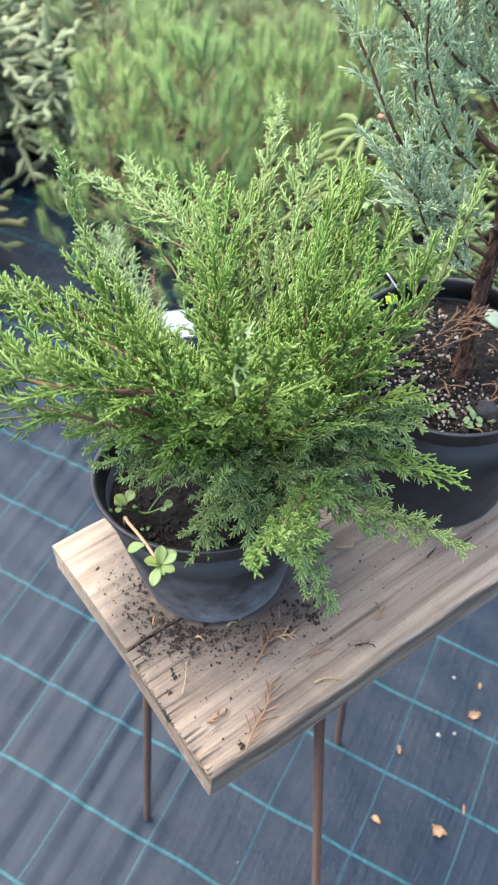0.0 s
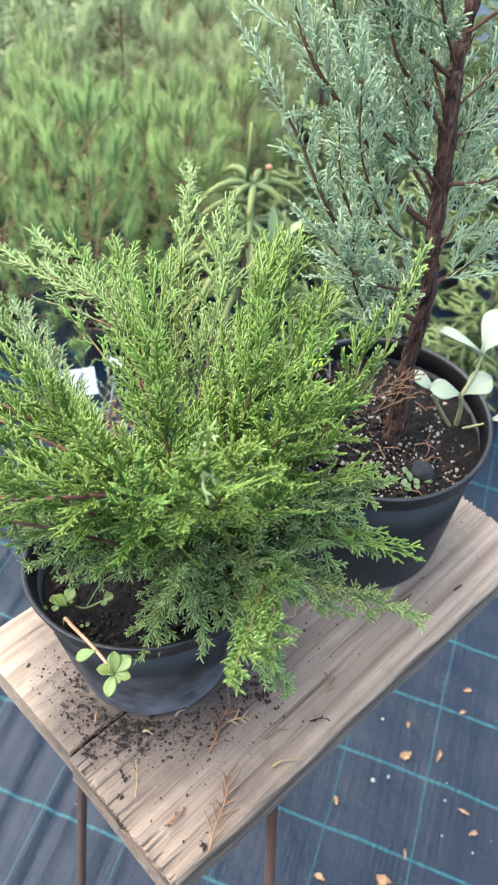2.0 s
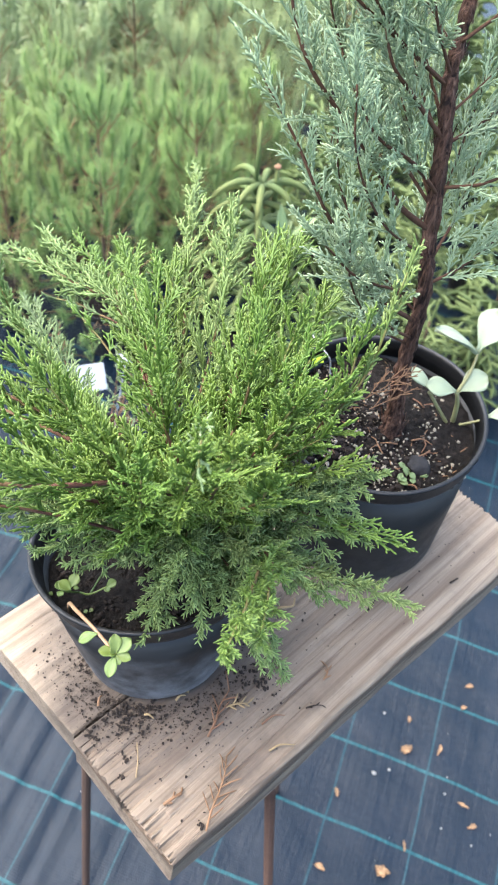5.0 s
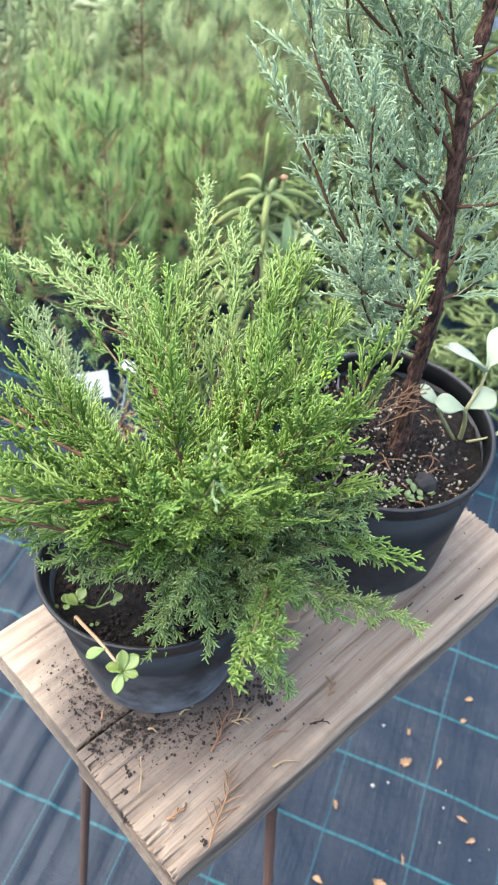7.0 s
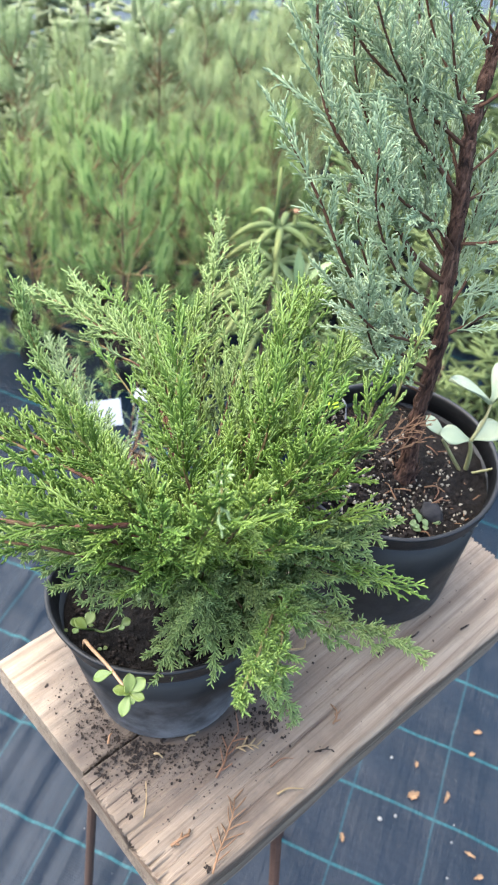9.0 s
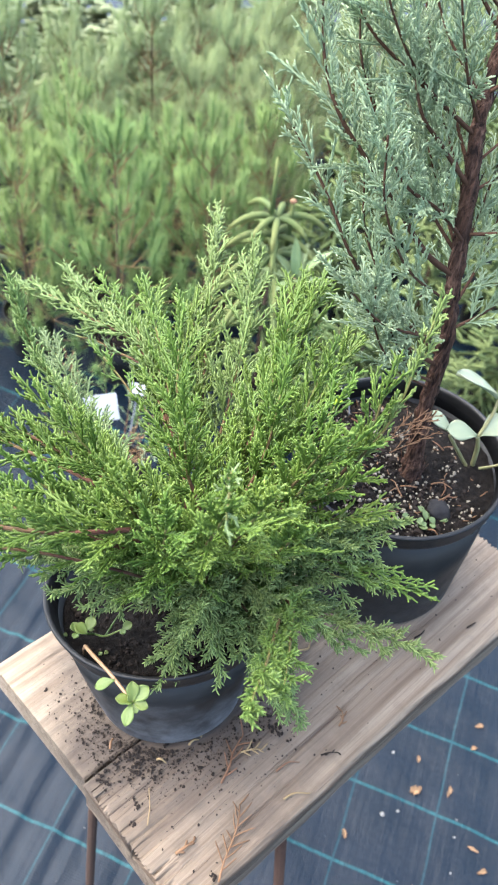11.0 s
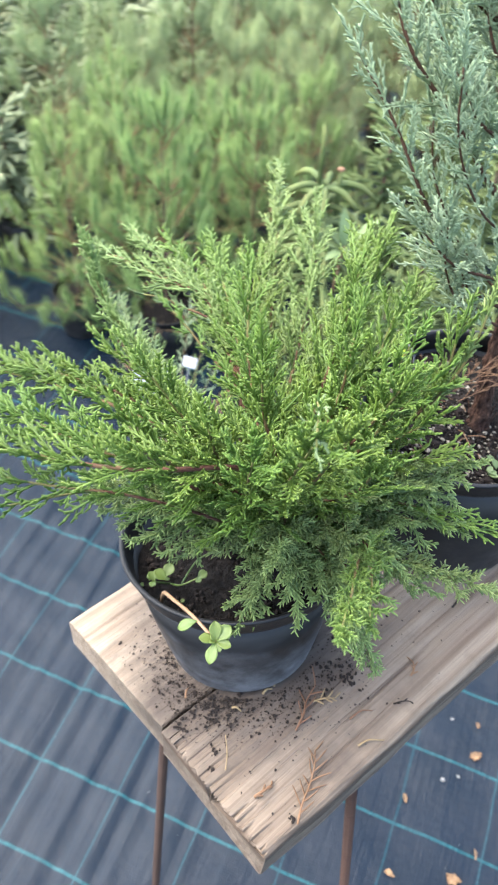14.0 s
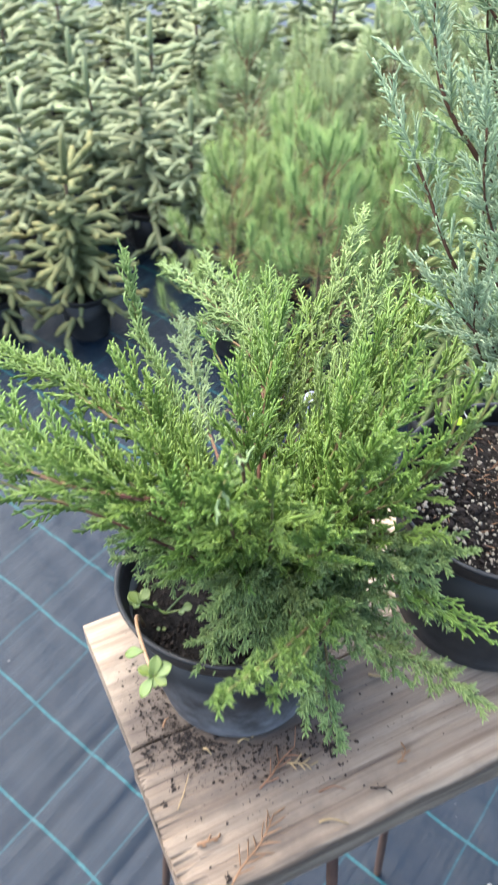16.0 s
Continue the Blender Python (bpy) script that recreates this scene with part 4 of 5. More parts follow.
def axes_tree(height, whorls, per, long_base, long_top, rise_base, rise_top, side_n, side_ratio, z0, gen, top_leader):
    """Straight axes of a small conifer: leader, whorled branches and their side twigs."""
    P, D, L, K = [], [], [], []
    for i, z in enumerate(np.linspace(z0, height - top_leader, whorls)):
        s = i / max(whorls - 1, 1)
        n = per if s < 0.8 else max(per - 2, 3)
        for k in range(n):
            a = 2 * math.pi * (k + gen.uniform(-0.25, 0.25)) / n + i * 1.1
            rise = radians(rise_base + (rise_top - rise_base) * s + gen.normal() * 7)
            l = (long_base + (long_top - long_base) * s) * gen.uniform(0.75, 1.2)
            d = np.array([math.cos(a) * math.cos(rise), math.sin(a) * math.cos(rise), math.sin(rise)])
            p = np.array([gen.normal() * 0.004, gen.normal() * 0.004, z + gen.normal() * 0.012])
            P.append(p), D.append(d), L.append(l), K.append(0)
            lat = unit(np.cross(d, (0, 0, 1)))
            for j in range(side_n):
                t = 0.3 + 0.6 * j / max(side_n - 1, 1)
                sd = unit(d * 0.75 + lat * (0.62 if j % 2 else -0.62) + np.array([0, 0, gen.normal() * 0.15 + 0.08]))
                P.append(p + d * l * t), D.append(sd), L.append(l * side_ratio * (1.15 - 0.6 * t) * gen.uniform(0.8, 1.2)), K.append(1)
    P.append(np.array([0, 0, height - top_leader])), D.append(unit(np.array([gen.normal() * 0.05, gen.normal() * 0.05, 1.0]))), L.append(top_leader), K.append(2)
    return np.array(P), np.array(D), np.array(L), np.array(K)


def stem_line(height, z0, gen):
    return curve([(0, 0, z0), (gen.normal() * 0.006, gen.normal() * 0.006, height * 0.5), (0, 0, height)], 14)


def bent_shoots(P, D, L, droop, radius, per, length, r, a0=0.3, a1=0.85, angle=55, sides=5):
    """Fat needle-clad shoots that rise and hang over: a soft core and needles along its three lengths."""
    u = np.array([0.0, 0.34, 0.68, 1.0])
    hang = np.broadcast_to(droop, len(L))
    pts = P[:, None] + D[:, None] * (L[:, None] * u)[:, :, None] - np.array([0, 0, 1.0]) * (hang[:, None] * L[:, None] * u**2)[:, :, None]
    rad = np.minimum(radius, L[:, None] * 0.25) * np.array([0.75, 1.05, 1.0, 0.45])
    core = tubes(pts, rad, sides, np.tile(a0 + (a1 - a0) * (0.2 + 0.6 * u), (len(L), 1)))
    q, e = pts[:, :-1].reshape(-1, 3), pts[:, 1:].reshape(-1, 3)
    ln = np.linalg.norm(e - q, axis=1)
    return join(core, needles(q, unit(e - q), ln, per, length, angle, r, a0, a1, 0.0, 1.0, True))


def build_pine(seed, height, bright):
    gen = np.random.default_rng(seed)
    if bright:
        label = "bushy young pine with bright green upright needle brushes"
    else:
        label = "taller young pine with dull green needles in a black pot"
    root = thing("potted_pine", label, "potted plant", group="young pines in rows")
    small_pot(root)
    V, F, A = pipe(stem_line(height - 0.07, 0.125, gen), np.linspace(0.006, 0.002, 14), 7, 0.1)
    link_mesh("trunk", V, F, M_TRUNK, root, "brown stem")
    P, D, L, K = axes_tree(height, 5, 6, 0.20, 0.10, 4, 52, 2, 0.60, 0.12, gen, 0.07)
    D = unit(D + np.array([0, 0, 0.45]) * (K[:, None] == 1) + np.array([0, 0, 0.10]))
    wood = shoots(P, D, L, 0.0017, 0.0011, 0.05, (0, 0, 0.10), 0.1, 0.4, 3, True)
    # needles along the outer half of the twigs, then upright brushes at their ends
    tip = P + D * (L * 0.93)[:, None] + np.array([0, 0, 0.09]) * L[:, None]
    up = unit(D * 0.35 + np.array([0, 0, 1.0]) + 0.13 * gen.normal(size=D.shape))
    size = gen.uniform(0.035, 0.085, len(L)) * np.where(K == 0, 1.1, 0.9)
    nl, lean = (0.050, 33) if bright else (0.056, 42)
    soup = join(
        needles(P + D * (L * 0.45)[:, None], D, L * 0.5, 420, nl, 36, 0.00078, 0.25, 0.6, 0.0, 1.0, True),
        needles(tip - up * 0.01, up, size, 900 if bright else 720, nl, lean, 0.00078, 0.35, 0.95, 0.0, 1.0, True),
    )
    c = np.arange(len(L))[(K == 0) & (P[:, 2] < height * 0.75)]
    dead = needles(P[c], D[c], L[c] * 0.45, 170, 0.045, 50, 0.0008, 0.2, 0.9, 0.05, 1.0, True)
    dead = join(dead, wood)
    link_mesh("dead_needles", dead[0], dead[1], M_DEAD, root, "brown dead inner needles", dead[2])
    link_mesh("crown", soup[0], soup[1], M_PINE if bright else M_PINE_DULL, root, "tufts of long needles", soup[2])
    return root


def build_spruce(seed, height, leaf, fat=0.0094, wide=0.185, per=6, side=3, needle=0.0140, droop=0.34, fine=True, label="young pale blue-green spruce with drooping tassel-like branches", name="potted_spruce", group="young spruces in rows"):
    gen = np.random.default_rng(seed)
    root = thing(name, label, "potted plant", group=group)
    small_pot(root)
    V, F, A = pipe(stem_line(height - 0.09, 0.125, gen), np.linspace(0.008, 0.004, 14), 7, 0.1)
    link_mesh("trunk", V, F, M_TRUNK, root, "brown stem")
    P, D, L, K = axes_tree(height, 6, per, wide, 0.105, 4, 30, side, 0.46, 0.13, gen, 0.12)
    hang = np.where(K == 2, 0.0, droop * np.clip(1.15 - P[:, 2] / height, 0.25, 1.0)) * gen.uniform(0.7, 1.3, len(L))
    # side shoots start on the bent branch
    first = np.flatnonzero(K == 0)
    for a, b in zip(first, [*first[1:], len(L) - 1]):
        t = np.linalg.norm(P[a + 1 : b] - P[a], axis=1) / L[a]
        P[a + 1 : b, 2] -= hang[a] * L[a] * t**2
    soup = bent_shoots(P, D, L, hang, fat, 640 if fine else 280, needle, 0.0009 if fine else 0.0013, a0=0.3, a1=0.8)
    # short dense twigs round the stem fill the inside
    n = 70
    a, z = gen.uniform(0, 2 * np.pi, n), gen.uniform(0.14, height - 0.16, n)
    d = unit(np.stack([np.cos(a), np.sin(a), gen.uniform(-0.2, 0.5, n)], -1))
    inner = bent_shoots(np.stack([0 * z, 0 * z, z], -1), d, gen.uniform(0.06, 0.11, n) * (1.15 - z / height), 0.2, fat, 220, needle, 0.0013, 0.1, 0.5)
    soup = join(soup, inner)
    link_mesh("crown", soup[0], soup[1], leaf, root, "layered needle branches", soup[2])
    return root


def plant_rows(protos, places):
    for i, (x, y, s, turn) in enumerate(places):
        p = protos[i % len(protos)]
        m = pose(x, y, float(ground_height(np.array(x), np.array(y))), 0, 0, turn) @ Matrix.Scale(s, 4)
        if i < len(protos):
            p.matrix_basis = m
        else:
            copy_thing(p, m)


def clear_of(x, y, places, gap):
    return all(math.hypot(x - p[0], y - p[1]) > gap for p in places)


gen = np.random.default_rng(21)
# the front row, brighter and bushier
bright_at = [(-0.20, 1.76, 1.0, 20), (-0.44, 1.84, 0.90, 80), (0.02, 1.90, 0.92, 140), (-0.33, 2.05, 0.88, 200), (-0.08, 2.08, 0.90, 300), (0.17, 2.12, 0.92, 10)]
plant_rows([build_pine(1, 0.65, True), build_pine(2, 0.60, True), build_pine(3, 0.62, True)], bright_at)
dull_at = []
for j in range(5):
    for i in range(8):
        y = 2.34 + 0.27 * j
        x = -0.56 + 0.27 * i + (0.135 if j % 2 else 0)
        if x < -0.62 + 0.85 * max(0.0, y - 2.45) or y > 3.2 or x > 0.35 + 0.45 * (y - 1.6):
            continue
        dull_at.append((x + gen.normal() * 0.03, y + gen.normal() * 0.03, gen.uniform(0.86, 1.04), gen.uniform(0, 360)))
plant_rows([build_pine(4, 0.62, False), build_pine(5, 0.58, False), build_pine(6, 0.60, False)], dull_at)

spruce_at = [(-0.83, 2.26, 1.03, 0), (-1.12, 2.07, 1.0, 50), (-1.01, 2.30, 0.95, 120), (-0.66, 2.20, 0.86, 80)]
for j in range(7):
    for i in range(14):
        y = 2.30 + 0.26 * j
        x = -2.35 + 0.26 * i + (0.13 if j % 2 else 0)
        if x < -0.60 * y - 0.05 or y > 3.75 or x > 0.75:
            continue
        if clear_of(x, y, spruce_at, 0.19) and clear_of(x, y, bright_at + dull_at, 0.21) and x < -0.45 + 0.85 * (y - 2.3):
            spruce_at.append((x + gen.normal() * 0.025, y + gen.normal() * 0.025, gen.uniform(0.88, 1.06), gen.uniform(0, 360)))
near = [p for p in spruce_at if p[1] < 2.45]
plant_rows([build_spruce(11, 0.61, M_SPRUCE), build_spruce(12, 0.58, M_SPRUCE), build_spruce(13, 0.60, M_SPRUCE)], near)
plant_rows([build_spruce(14, 0.61, M_SPRUCE, fine=False), build_spruce(15, 0.58, M_SPRUCE, fine=False)], [p for p in spruce_at if p not in near])

yellow = [build_spruce(31, 0.60, M_SPRUCE_Y, 0.0094, 0.165, label="young spruce with yellow-tipped branches in a black pot")]
plant_rows(yellow, [(-0.86, 1.80, 1.0, 30), (-1.10, 1.72, 0.95, 200), (-1.36, 1.88, 1.0, 100)])
lime = [build_spruce(k, h, M_LIMESPRUCE, 0.0048, 0.18, 6, 4, 0.0165, 0.30, label="light green spruce with slim needle shoots in a black pot") for k, h in ((41, 0.64), (42, 0.56))]
plant_rows(lime, [(0.36, 1.98, 1.0, 0), (0.40, 1.62, 0.9, 40), (0.60, 1.86, 1.0, 90), (0.74, 1.58, 0.95, 150), (0.62, 2.28, 1.05, 10), (0.86, 2.02, 1.05, 70), (1.02, 1.68, 1.0, 20), (0.92, 2.42, 1.05, 60), (0.90, 2.76, 1.05, 200), (1.14, 2.18, 1.0, 110), (1.18, 2.58, 1.05, 30), (1.38, 2.90, 1.05, 80), (1.22, 3.20, 1.05, 10), (0.56, 1.50, 0.8, 300), (0.30, 1.46, 0.78, 15), (0.46, 1.38, 0.72, 250), (1.00, 3.02, 1.05, 140)])


def build_drooping_fir():
    root = thing("potted_fir", "young fir with drooping yellow-green shoots and a red bud", "potted plant", (0.15, 1.60, 0))
    small_pot(root)
    g = np.random.default_rng(5)
    V, F, A = pipe(stem_line(0.60, 0.125, g), np.linspace(0.008, 0.004, 14), 7, 0.1)
    link_mesh("trunk", V, F, M_TRUNK, root, "brown stem")
    i = 0
    for z, n, l, r in ((0.60, 7, 0.10, 34), (0.56, 5, 0.11, 26), (0.51, 8, 0.13, 18), (0.45, 9, 0.14, 12), (0.38, 9, 0.16, 6), (0.31, 8, 0.17, 0), (0.24, 7, 0.17, -5)):
        for k in range(n):
            a = 2 * math.pi * k / n + z * 17 + g.uniform(-0.3, 0.3)
            d0 = np.array([math.cos(a) * math.cos(radians(r)), math.sin(a) * math.cos(radians(r)), math.sin(radians(r))])
            ln = l * g.uniform(0.9, 1.35)
            pts = np.array([(0, 0, z) + d0 * ln * t + np.array([0, 0, -0.75 * ln * t * t]) for t in np.linspace(0, 1, 7)])
            seg = pts[1:] - pts[:-1]
            lens = np.linalg.norm(seg, axis=1)
            w = pipe(pts, np.array([0.0050, 0.0068, 0.0074, 0.0074, 0.0068, 0.0056, 0.0028]), 8)
            nd = needles(pts[:-1], unit(seg), lens, 1300, 0.0130, 48, 0.0012, 0.4, 0.95, 0.0, 1.0, True)
            s = join(w, nd)
            link_mesh("shoot", s[0], s[1], M_FIR, root, "", s[2])
    for (x, y, z0, z1, rr) in ((-0.015, 0, 0.60, 0.74, 0.0050), (0.028, 0.0, 0.56, 0.645, 0.0052)):
        w = pipe(np.array([(x, y, z0 - 0.02), (x, y, (z0 + z1) / 2), (x - 0.002, y, z1)]), [rr, rr, rr * 0.7], 7)
        nd = needles(np.array([(x, y, z0)]), np.array([(0, 0, 1.0)]), np.array([z1 - z0]), 900, 0.013, 28, 0.0009, 0.5, 1.0)
        s = join(w, nd)
        link_mesh("leader", s[0], s[1], M_FIR, root, "", s[2])
    bm = bmesh.new()
    bmesh.ops.create_icosphere(bm, subdivisions=2, radius=0.0080, matrix=pose(0.027, 0, 0.647) @ Matrix.Diagonal((1, 1, 0.6, 1)))
    part("bud", bm, M_DRY, root, "orange-red resin bud")
    return root


fir = build_drooping_fir()


# ---------------------------------------------------------------- low potted juniper with labels
def build_label_plant():
    root = thing("potted_seedling_juniper", "small grey-green potted juniper with white plant labels", "potted plant", (-0.175, 1.29, 0))
    small_pot(root, 0.08, 0.14)
    g = np.random.default_rng(9)
    for k in range(14):
        a = k * 2.4
        r = 0.10 + 0.05 * g.uniform()
        tip = (r * math.cos(a), r * math.sin(a), 0.26 + 0.14 * g.uniform())
        limb(root, [(0, 0, 0.125), (tip[0] * 0.45, tip[1] * 0.45, 0.2), tip], 0.003, M_TWIG, (M_JUV, M_DEAD, M_BLUE)[k % 3], lens=(0.05, 0.03), start=0.30, step=0.012, thick=1.3, spread_step=(0.010, 0.009))
    for (x, y, z, w, h, tz, tx) in ((-0.018, -0.075, 0.405, 0.072, 0.052, 14, 48), (0.05, 0.03, 0.36, 0.03, 0.022, -20, 50)):
        bm = bmesh.new()
        bmesh.ops.create_cube(bm, size=1, matrix=pose(x, y, z, tx, 0, tz) @ Matrix.Diagonal((w, h, 0.0012, 1)))
        bmesh.ops.bevel(bm, geom=bm.edges[:], offset=0.0004, segments=1, affect="EDGES")
        part("label", bm, M_LABEL, root, "white plastic plant label", smooth=False)
        V, F, A = pipe(curve([(x * 0.3, y * 0.3, 0.12), (x * 0.7, y * 0.7, z * 0.7), (x, y, z - 0.002)], 8), np.full(8, 0.0016), 6)
        link_mesh("stake", V, F, M_LABEL, root, "thin white label stake")
    return root


label_plant = build_label_plant()


# ---------------------------------------------------------------- weeds
def leaf_blade(w, l, thick=0.0009, cup=0.15, notch=0.0, nx=10, ny=7, blunt=1.35):
    """A leaf along +x with a rounded outline, slight cup and true thickness."""
    V, F = [], []
    for side in (1, -1):
        for i in range(nx):
            t = i / (nx - 1)
            half = w / 2 * math.sin(math.pi * min(max(t**blunt, 0.02), 0.985)) ** 0.75
            for j in range(ny):
                s = 2 * j / (ny - 1) - 1
                x = l * t - notch * l * (1 - abs(s)) * (t > 0.9)
                z = cup * w * (s * s - 0.2) * 0.6 + 0.10 * l * math.sin(t * 2.6) + side * thick / 2
                V.append((x, half * s, z))
    o = nx * ny
    for i in range(nx - 1):
        for j in range(ny - 1):
            a = i * ny + j
            F.append([a, a + ny, a + ny + 1, a + 1])
            F.append([o + a, o + a + 1, o + a + ny + 1, o + a + ny])
    edge = [j for j in range(ny)] + [i * ny + ny - 1 for i in range(1, nx)] + [(nx - 1) * ny + j for j in range(ny - 2, -1, -1)] + [i * ny for i in range(nx - 2, 0, -1)]
    for a, b in zip(edge, edge[1:] + edge[:1]):
        F.append([a, b, o + b, o + a])
    return np.array(V), F


def add_leaf(parent, at, yaw, tilt, roll, w, l, mat, name="leaf", age=0.7, **kw):
    V, F = leaf_blade(w, l, **kw)
    ob = link_mesh(name, V, F, mat, parent, "", np.full(len(V), age) + 0.2 * V[:, 0] / l)
    ob.matrix_basis = pose(*at, 0, 0, yaw) @ pose(0, 0, 0, roll, -tilt, 0)
    return ob


def add_stem(parent, pts, r, mat, name="stem"):
    V, F, A = pipe(curve(pts, 14), np.linspace(r, r * 0.75, 14), 7, 0.06)
    return link_mesh(name, V, F, mat, parent, "", A)


SOIL_B = POT_B[2] + 0.179 - 0.026


def build_broadleaf_weed():
    """Pale lance-shaped leaves of a weed that grows in the fir's pot."""
    root = thing("broadleaf_weed", "pale green weed with lance-shaped leaves beside the young fir", "weed", (0.195, 1.535, 0.0))
    add_stem(root, [(-0.03, 0.06, 0.12), (-0.01, 0.02, 0.34), (0.0, 0.0, 0.505)], 0.0035, M_WEEDSTEM)
    for yaw, tilt, l, w, age in ((100, 62, 0.085, 0.024, 0.35), (15, 35, 0.10, 0.024, 0.6), (-20, 8, 0.085, 0.022, 0.5), (175, 12, 0.075, 0.022, 0.35), (140, 30, 0.07, 0.020, 0.4), (-80, 20, 0.07, 0.022, 0.4), (-130, 5, 0.07, 0.020, 0.3), (60, 50, 0.08, 0.022, 0.6)):
        add_leaf(root, (0.0, 0.0, 0.495 + 0.004 * (tilt / 30)), yaw, tilt, 0, w, l, M_PALELEAF, age=age, blunt=0.9)
    return root


broadleaf_weed = build_broadleaf_weed()


def soil_a(x, y):
    """Height of the tipped pot's soil."""
    return POT_A[2] + 0.1066 + 0.067 * (x - POT_A[0] + 0.007) - 0.188 * (y - POT_A[1] - 0.020) + 0.004



pu = thing("purslane", "fleshy green purslane with a pinkish stem hanging over the pot rim", "weed", (-0.118, 0.430, soil_a(-0.118, 0.430)))
oo = np.array((-0.118, 0.430, soil_a(-0.118, 0.430)))
add_stem(pu, np.array([(-0.118, 0.430, soil_a(-0.118, 0.430)), (-0.114, 0.414, 0.955), (-0.107, 0.398, 0.974), (-0.090, 0.370, 0.997), (-0.073, 0.347, 1.002)]) - oo, 0.0017, M_WEEDSTEM)
end = np.array((-0.073, 0.347, 1.002)) - oo
for yaw, tilt, w, l in ((95, 35, 0.014, 0.021), (40, 20, 0.016, 0.022), (175, 10, 0.013, 0.018), (255, -25, 0.013, 0.024), (-20, -5, 0.011, 0.017), (-65, -20, 0.008, 0.012), (140, 45, 0.008, 0.010), (215, 30, 0.006, 0.009)):
    add_leaf(pu, end, yaw, tilt, 8, w * 0.68, l * 0.68, M_WEED)
add_leaf(pu, np.array((-0.086, 0.364, 1.000)) - oo, 190, -30, 0, 0.009, 0.016, M_WEED)
for p, yaw, l in (((-0.112, 0.415, 0.972), 150, 0.012), ((-0.113, 0.421, 0.967), 60, 0.012)):
    add_leaf(pu, np.array(p) - oo, yaw, 25, 0, l * 0.8, l, M_WEED)

cw = thing("chickweed", "small round-leaved green weed sprawling on the pot soil", "weed", (-0.112, 0.450, soil_a(-0.112, 0.450)))
oo = np.array((-0.112, 0.450, soil_a(-0.112, 0.450)))
add_stem(cw, [(0, 0, 0.001), (0.010, -0.008, 0.012), (0.024, -0.006, 0.020)], 0.0010, M_WEED)
add_stem(cw, [(0, 0, 0.001), (-0.006, -0.006, 0.012), (-0.012, -0.010, 0.020)], 0.0010, M_WEED)
add_stem(cw, [(0.010, -0.008, 0.012), (0.022, 0.010, 0.020), (0.034, 0.016, 0.026)], 0.0009, M_WEED)
for p, yaw, l in (((-0.012, -0.010, 0.020), 120, 0.014), ((-0.012, -0.010, 0.020), 250, 0.010), ((0.024, -0.006, 0.020), 30, 0.014), ((0.024, -0.006, 0.020), 290, 0.009), ((0.034, 0.016, 0.026), 20, 0.011), ((0.034, 0.016, 0.026), 110, 0.010), ((0.0, 0.0, 0.008), 190, 0.007), ((-0.018, 0.002, 0.0022), 80, 0.006), ((-0.022, -0.004, 0.003), 150, 0.006), ((-0.014, 0.006, 0.003), 10, 0.006), ((0.006, -0.018, 0.003), 300, 0.006), ((0.010, -0.020, 0.003), 40, 0.006)):
    add_leaf(cw, p, yaw, 12, 5, l * 0.62, l * 0.68, M_WEED, age=0.6)

sp = thing("seedling", "pale green seedling with broad waxy leaves in the pot soil", "weed", (0.240, 0.612, SOIL_B + 0.002))
oo = np.array((0.240, 0.612, SOIL_B + 0.002))
node = np.array((0.229, 0.606, 1.010)) - oo
add_stem(sp, [(0, 0, -0.002), (-0.004, -0.002, 0.03), node], 0.0026, M_PALESTEM)
add_stem(sp, [(-0.004, 0.0, 0.0), (-0.022, 0.004, 0.025), np.array((0.205, 0.612, 1.004)) - oo], 0.0020, M_PALESTEM)
add_leaf(sp, np.array((0.208, 0.612, 1.004)) - oo, 150, 22, 10, 0.022, 0.032, M_SPROUT, blunt=1.6)
add_leaf(sp, node, 175, 8, -12, 0.022, 0.032, M_SPROUT, blunt=1.6)
add_leaf(sp, node, 20, 25, 15, 0.025, 0.032, M_SPROUT, blunt=1.7)
add_stem(sp, [node, node + (0.010, 0.010, 0.018), node + (0.014, 0.018, 0.034)], 0.0018, M_PALESTEM)
add_leaf(sp, node + (0.014, 0.018, 0.032), 160, 15, 25, 0.040, 0.046, M_SPROUT, blunt=1.7)
add_leaf(sp, node + (0.014, 0.018, 0.034), 40, 35, -15, 0.042, 0.048, M_SPROUT, blunt=1.7)
add_stem(sp, [(0.004, 0.0, -0.001), (0.016, -0.008, 0.014), (0.026, -0.012, 0.024)], 0.0016, M_PALESTEM)
add_leaf(sp, (0.024, -0.012, 0.024), -10, 18, 0, 0.030, 0.036, M_SPROUT, blunt=1.7)

ss = thing("small_weed", "tiny rosette of green leaves on gritty soil", "weed", (0.180, 0.545, SOIL_B))
for k in range(15):
    add_leaf(ss, (0.004 * math.cos(k * 2.4) + 0.010 * math.cos(k), 0.008 * math.sin(k * 1.7), 0.003 + 0.0006 * (k % 4)), k * 140, 10 + 5 * (k % 4), 6 * (k % 3) - 6, 0.0058, 0.0085 + 0.0006 * (k % 3), M_PALELEAF, age=0.1)


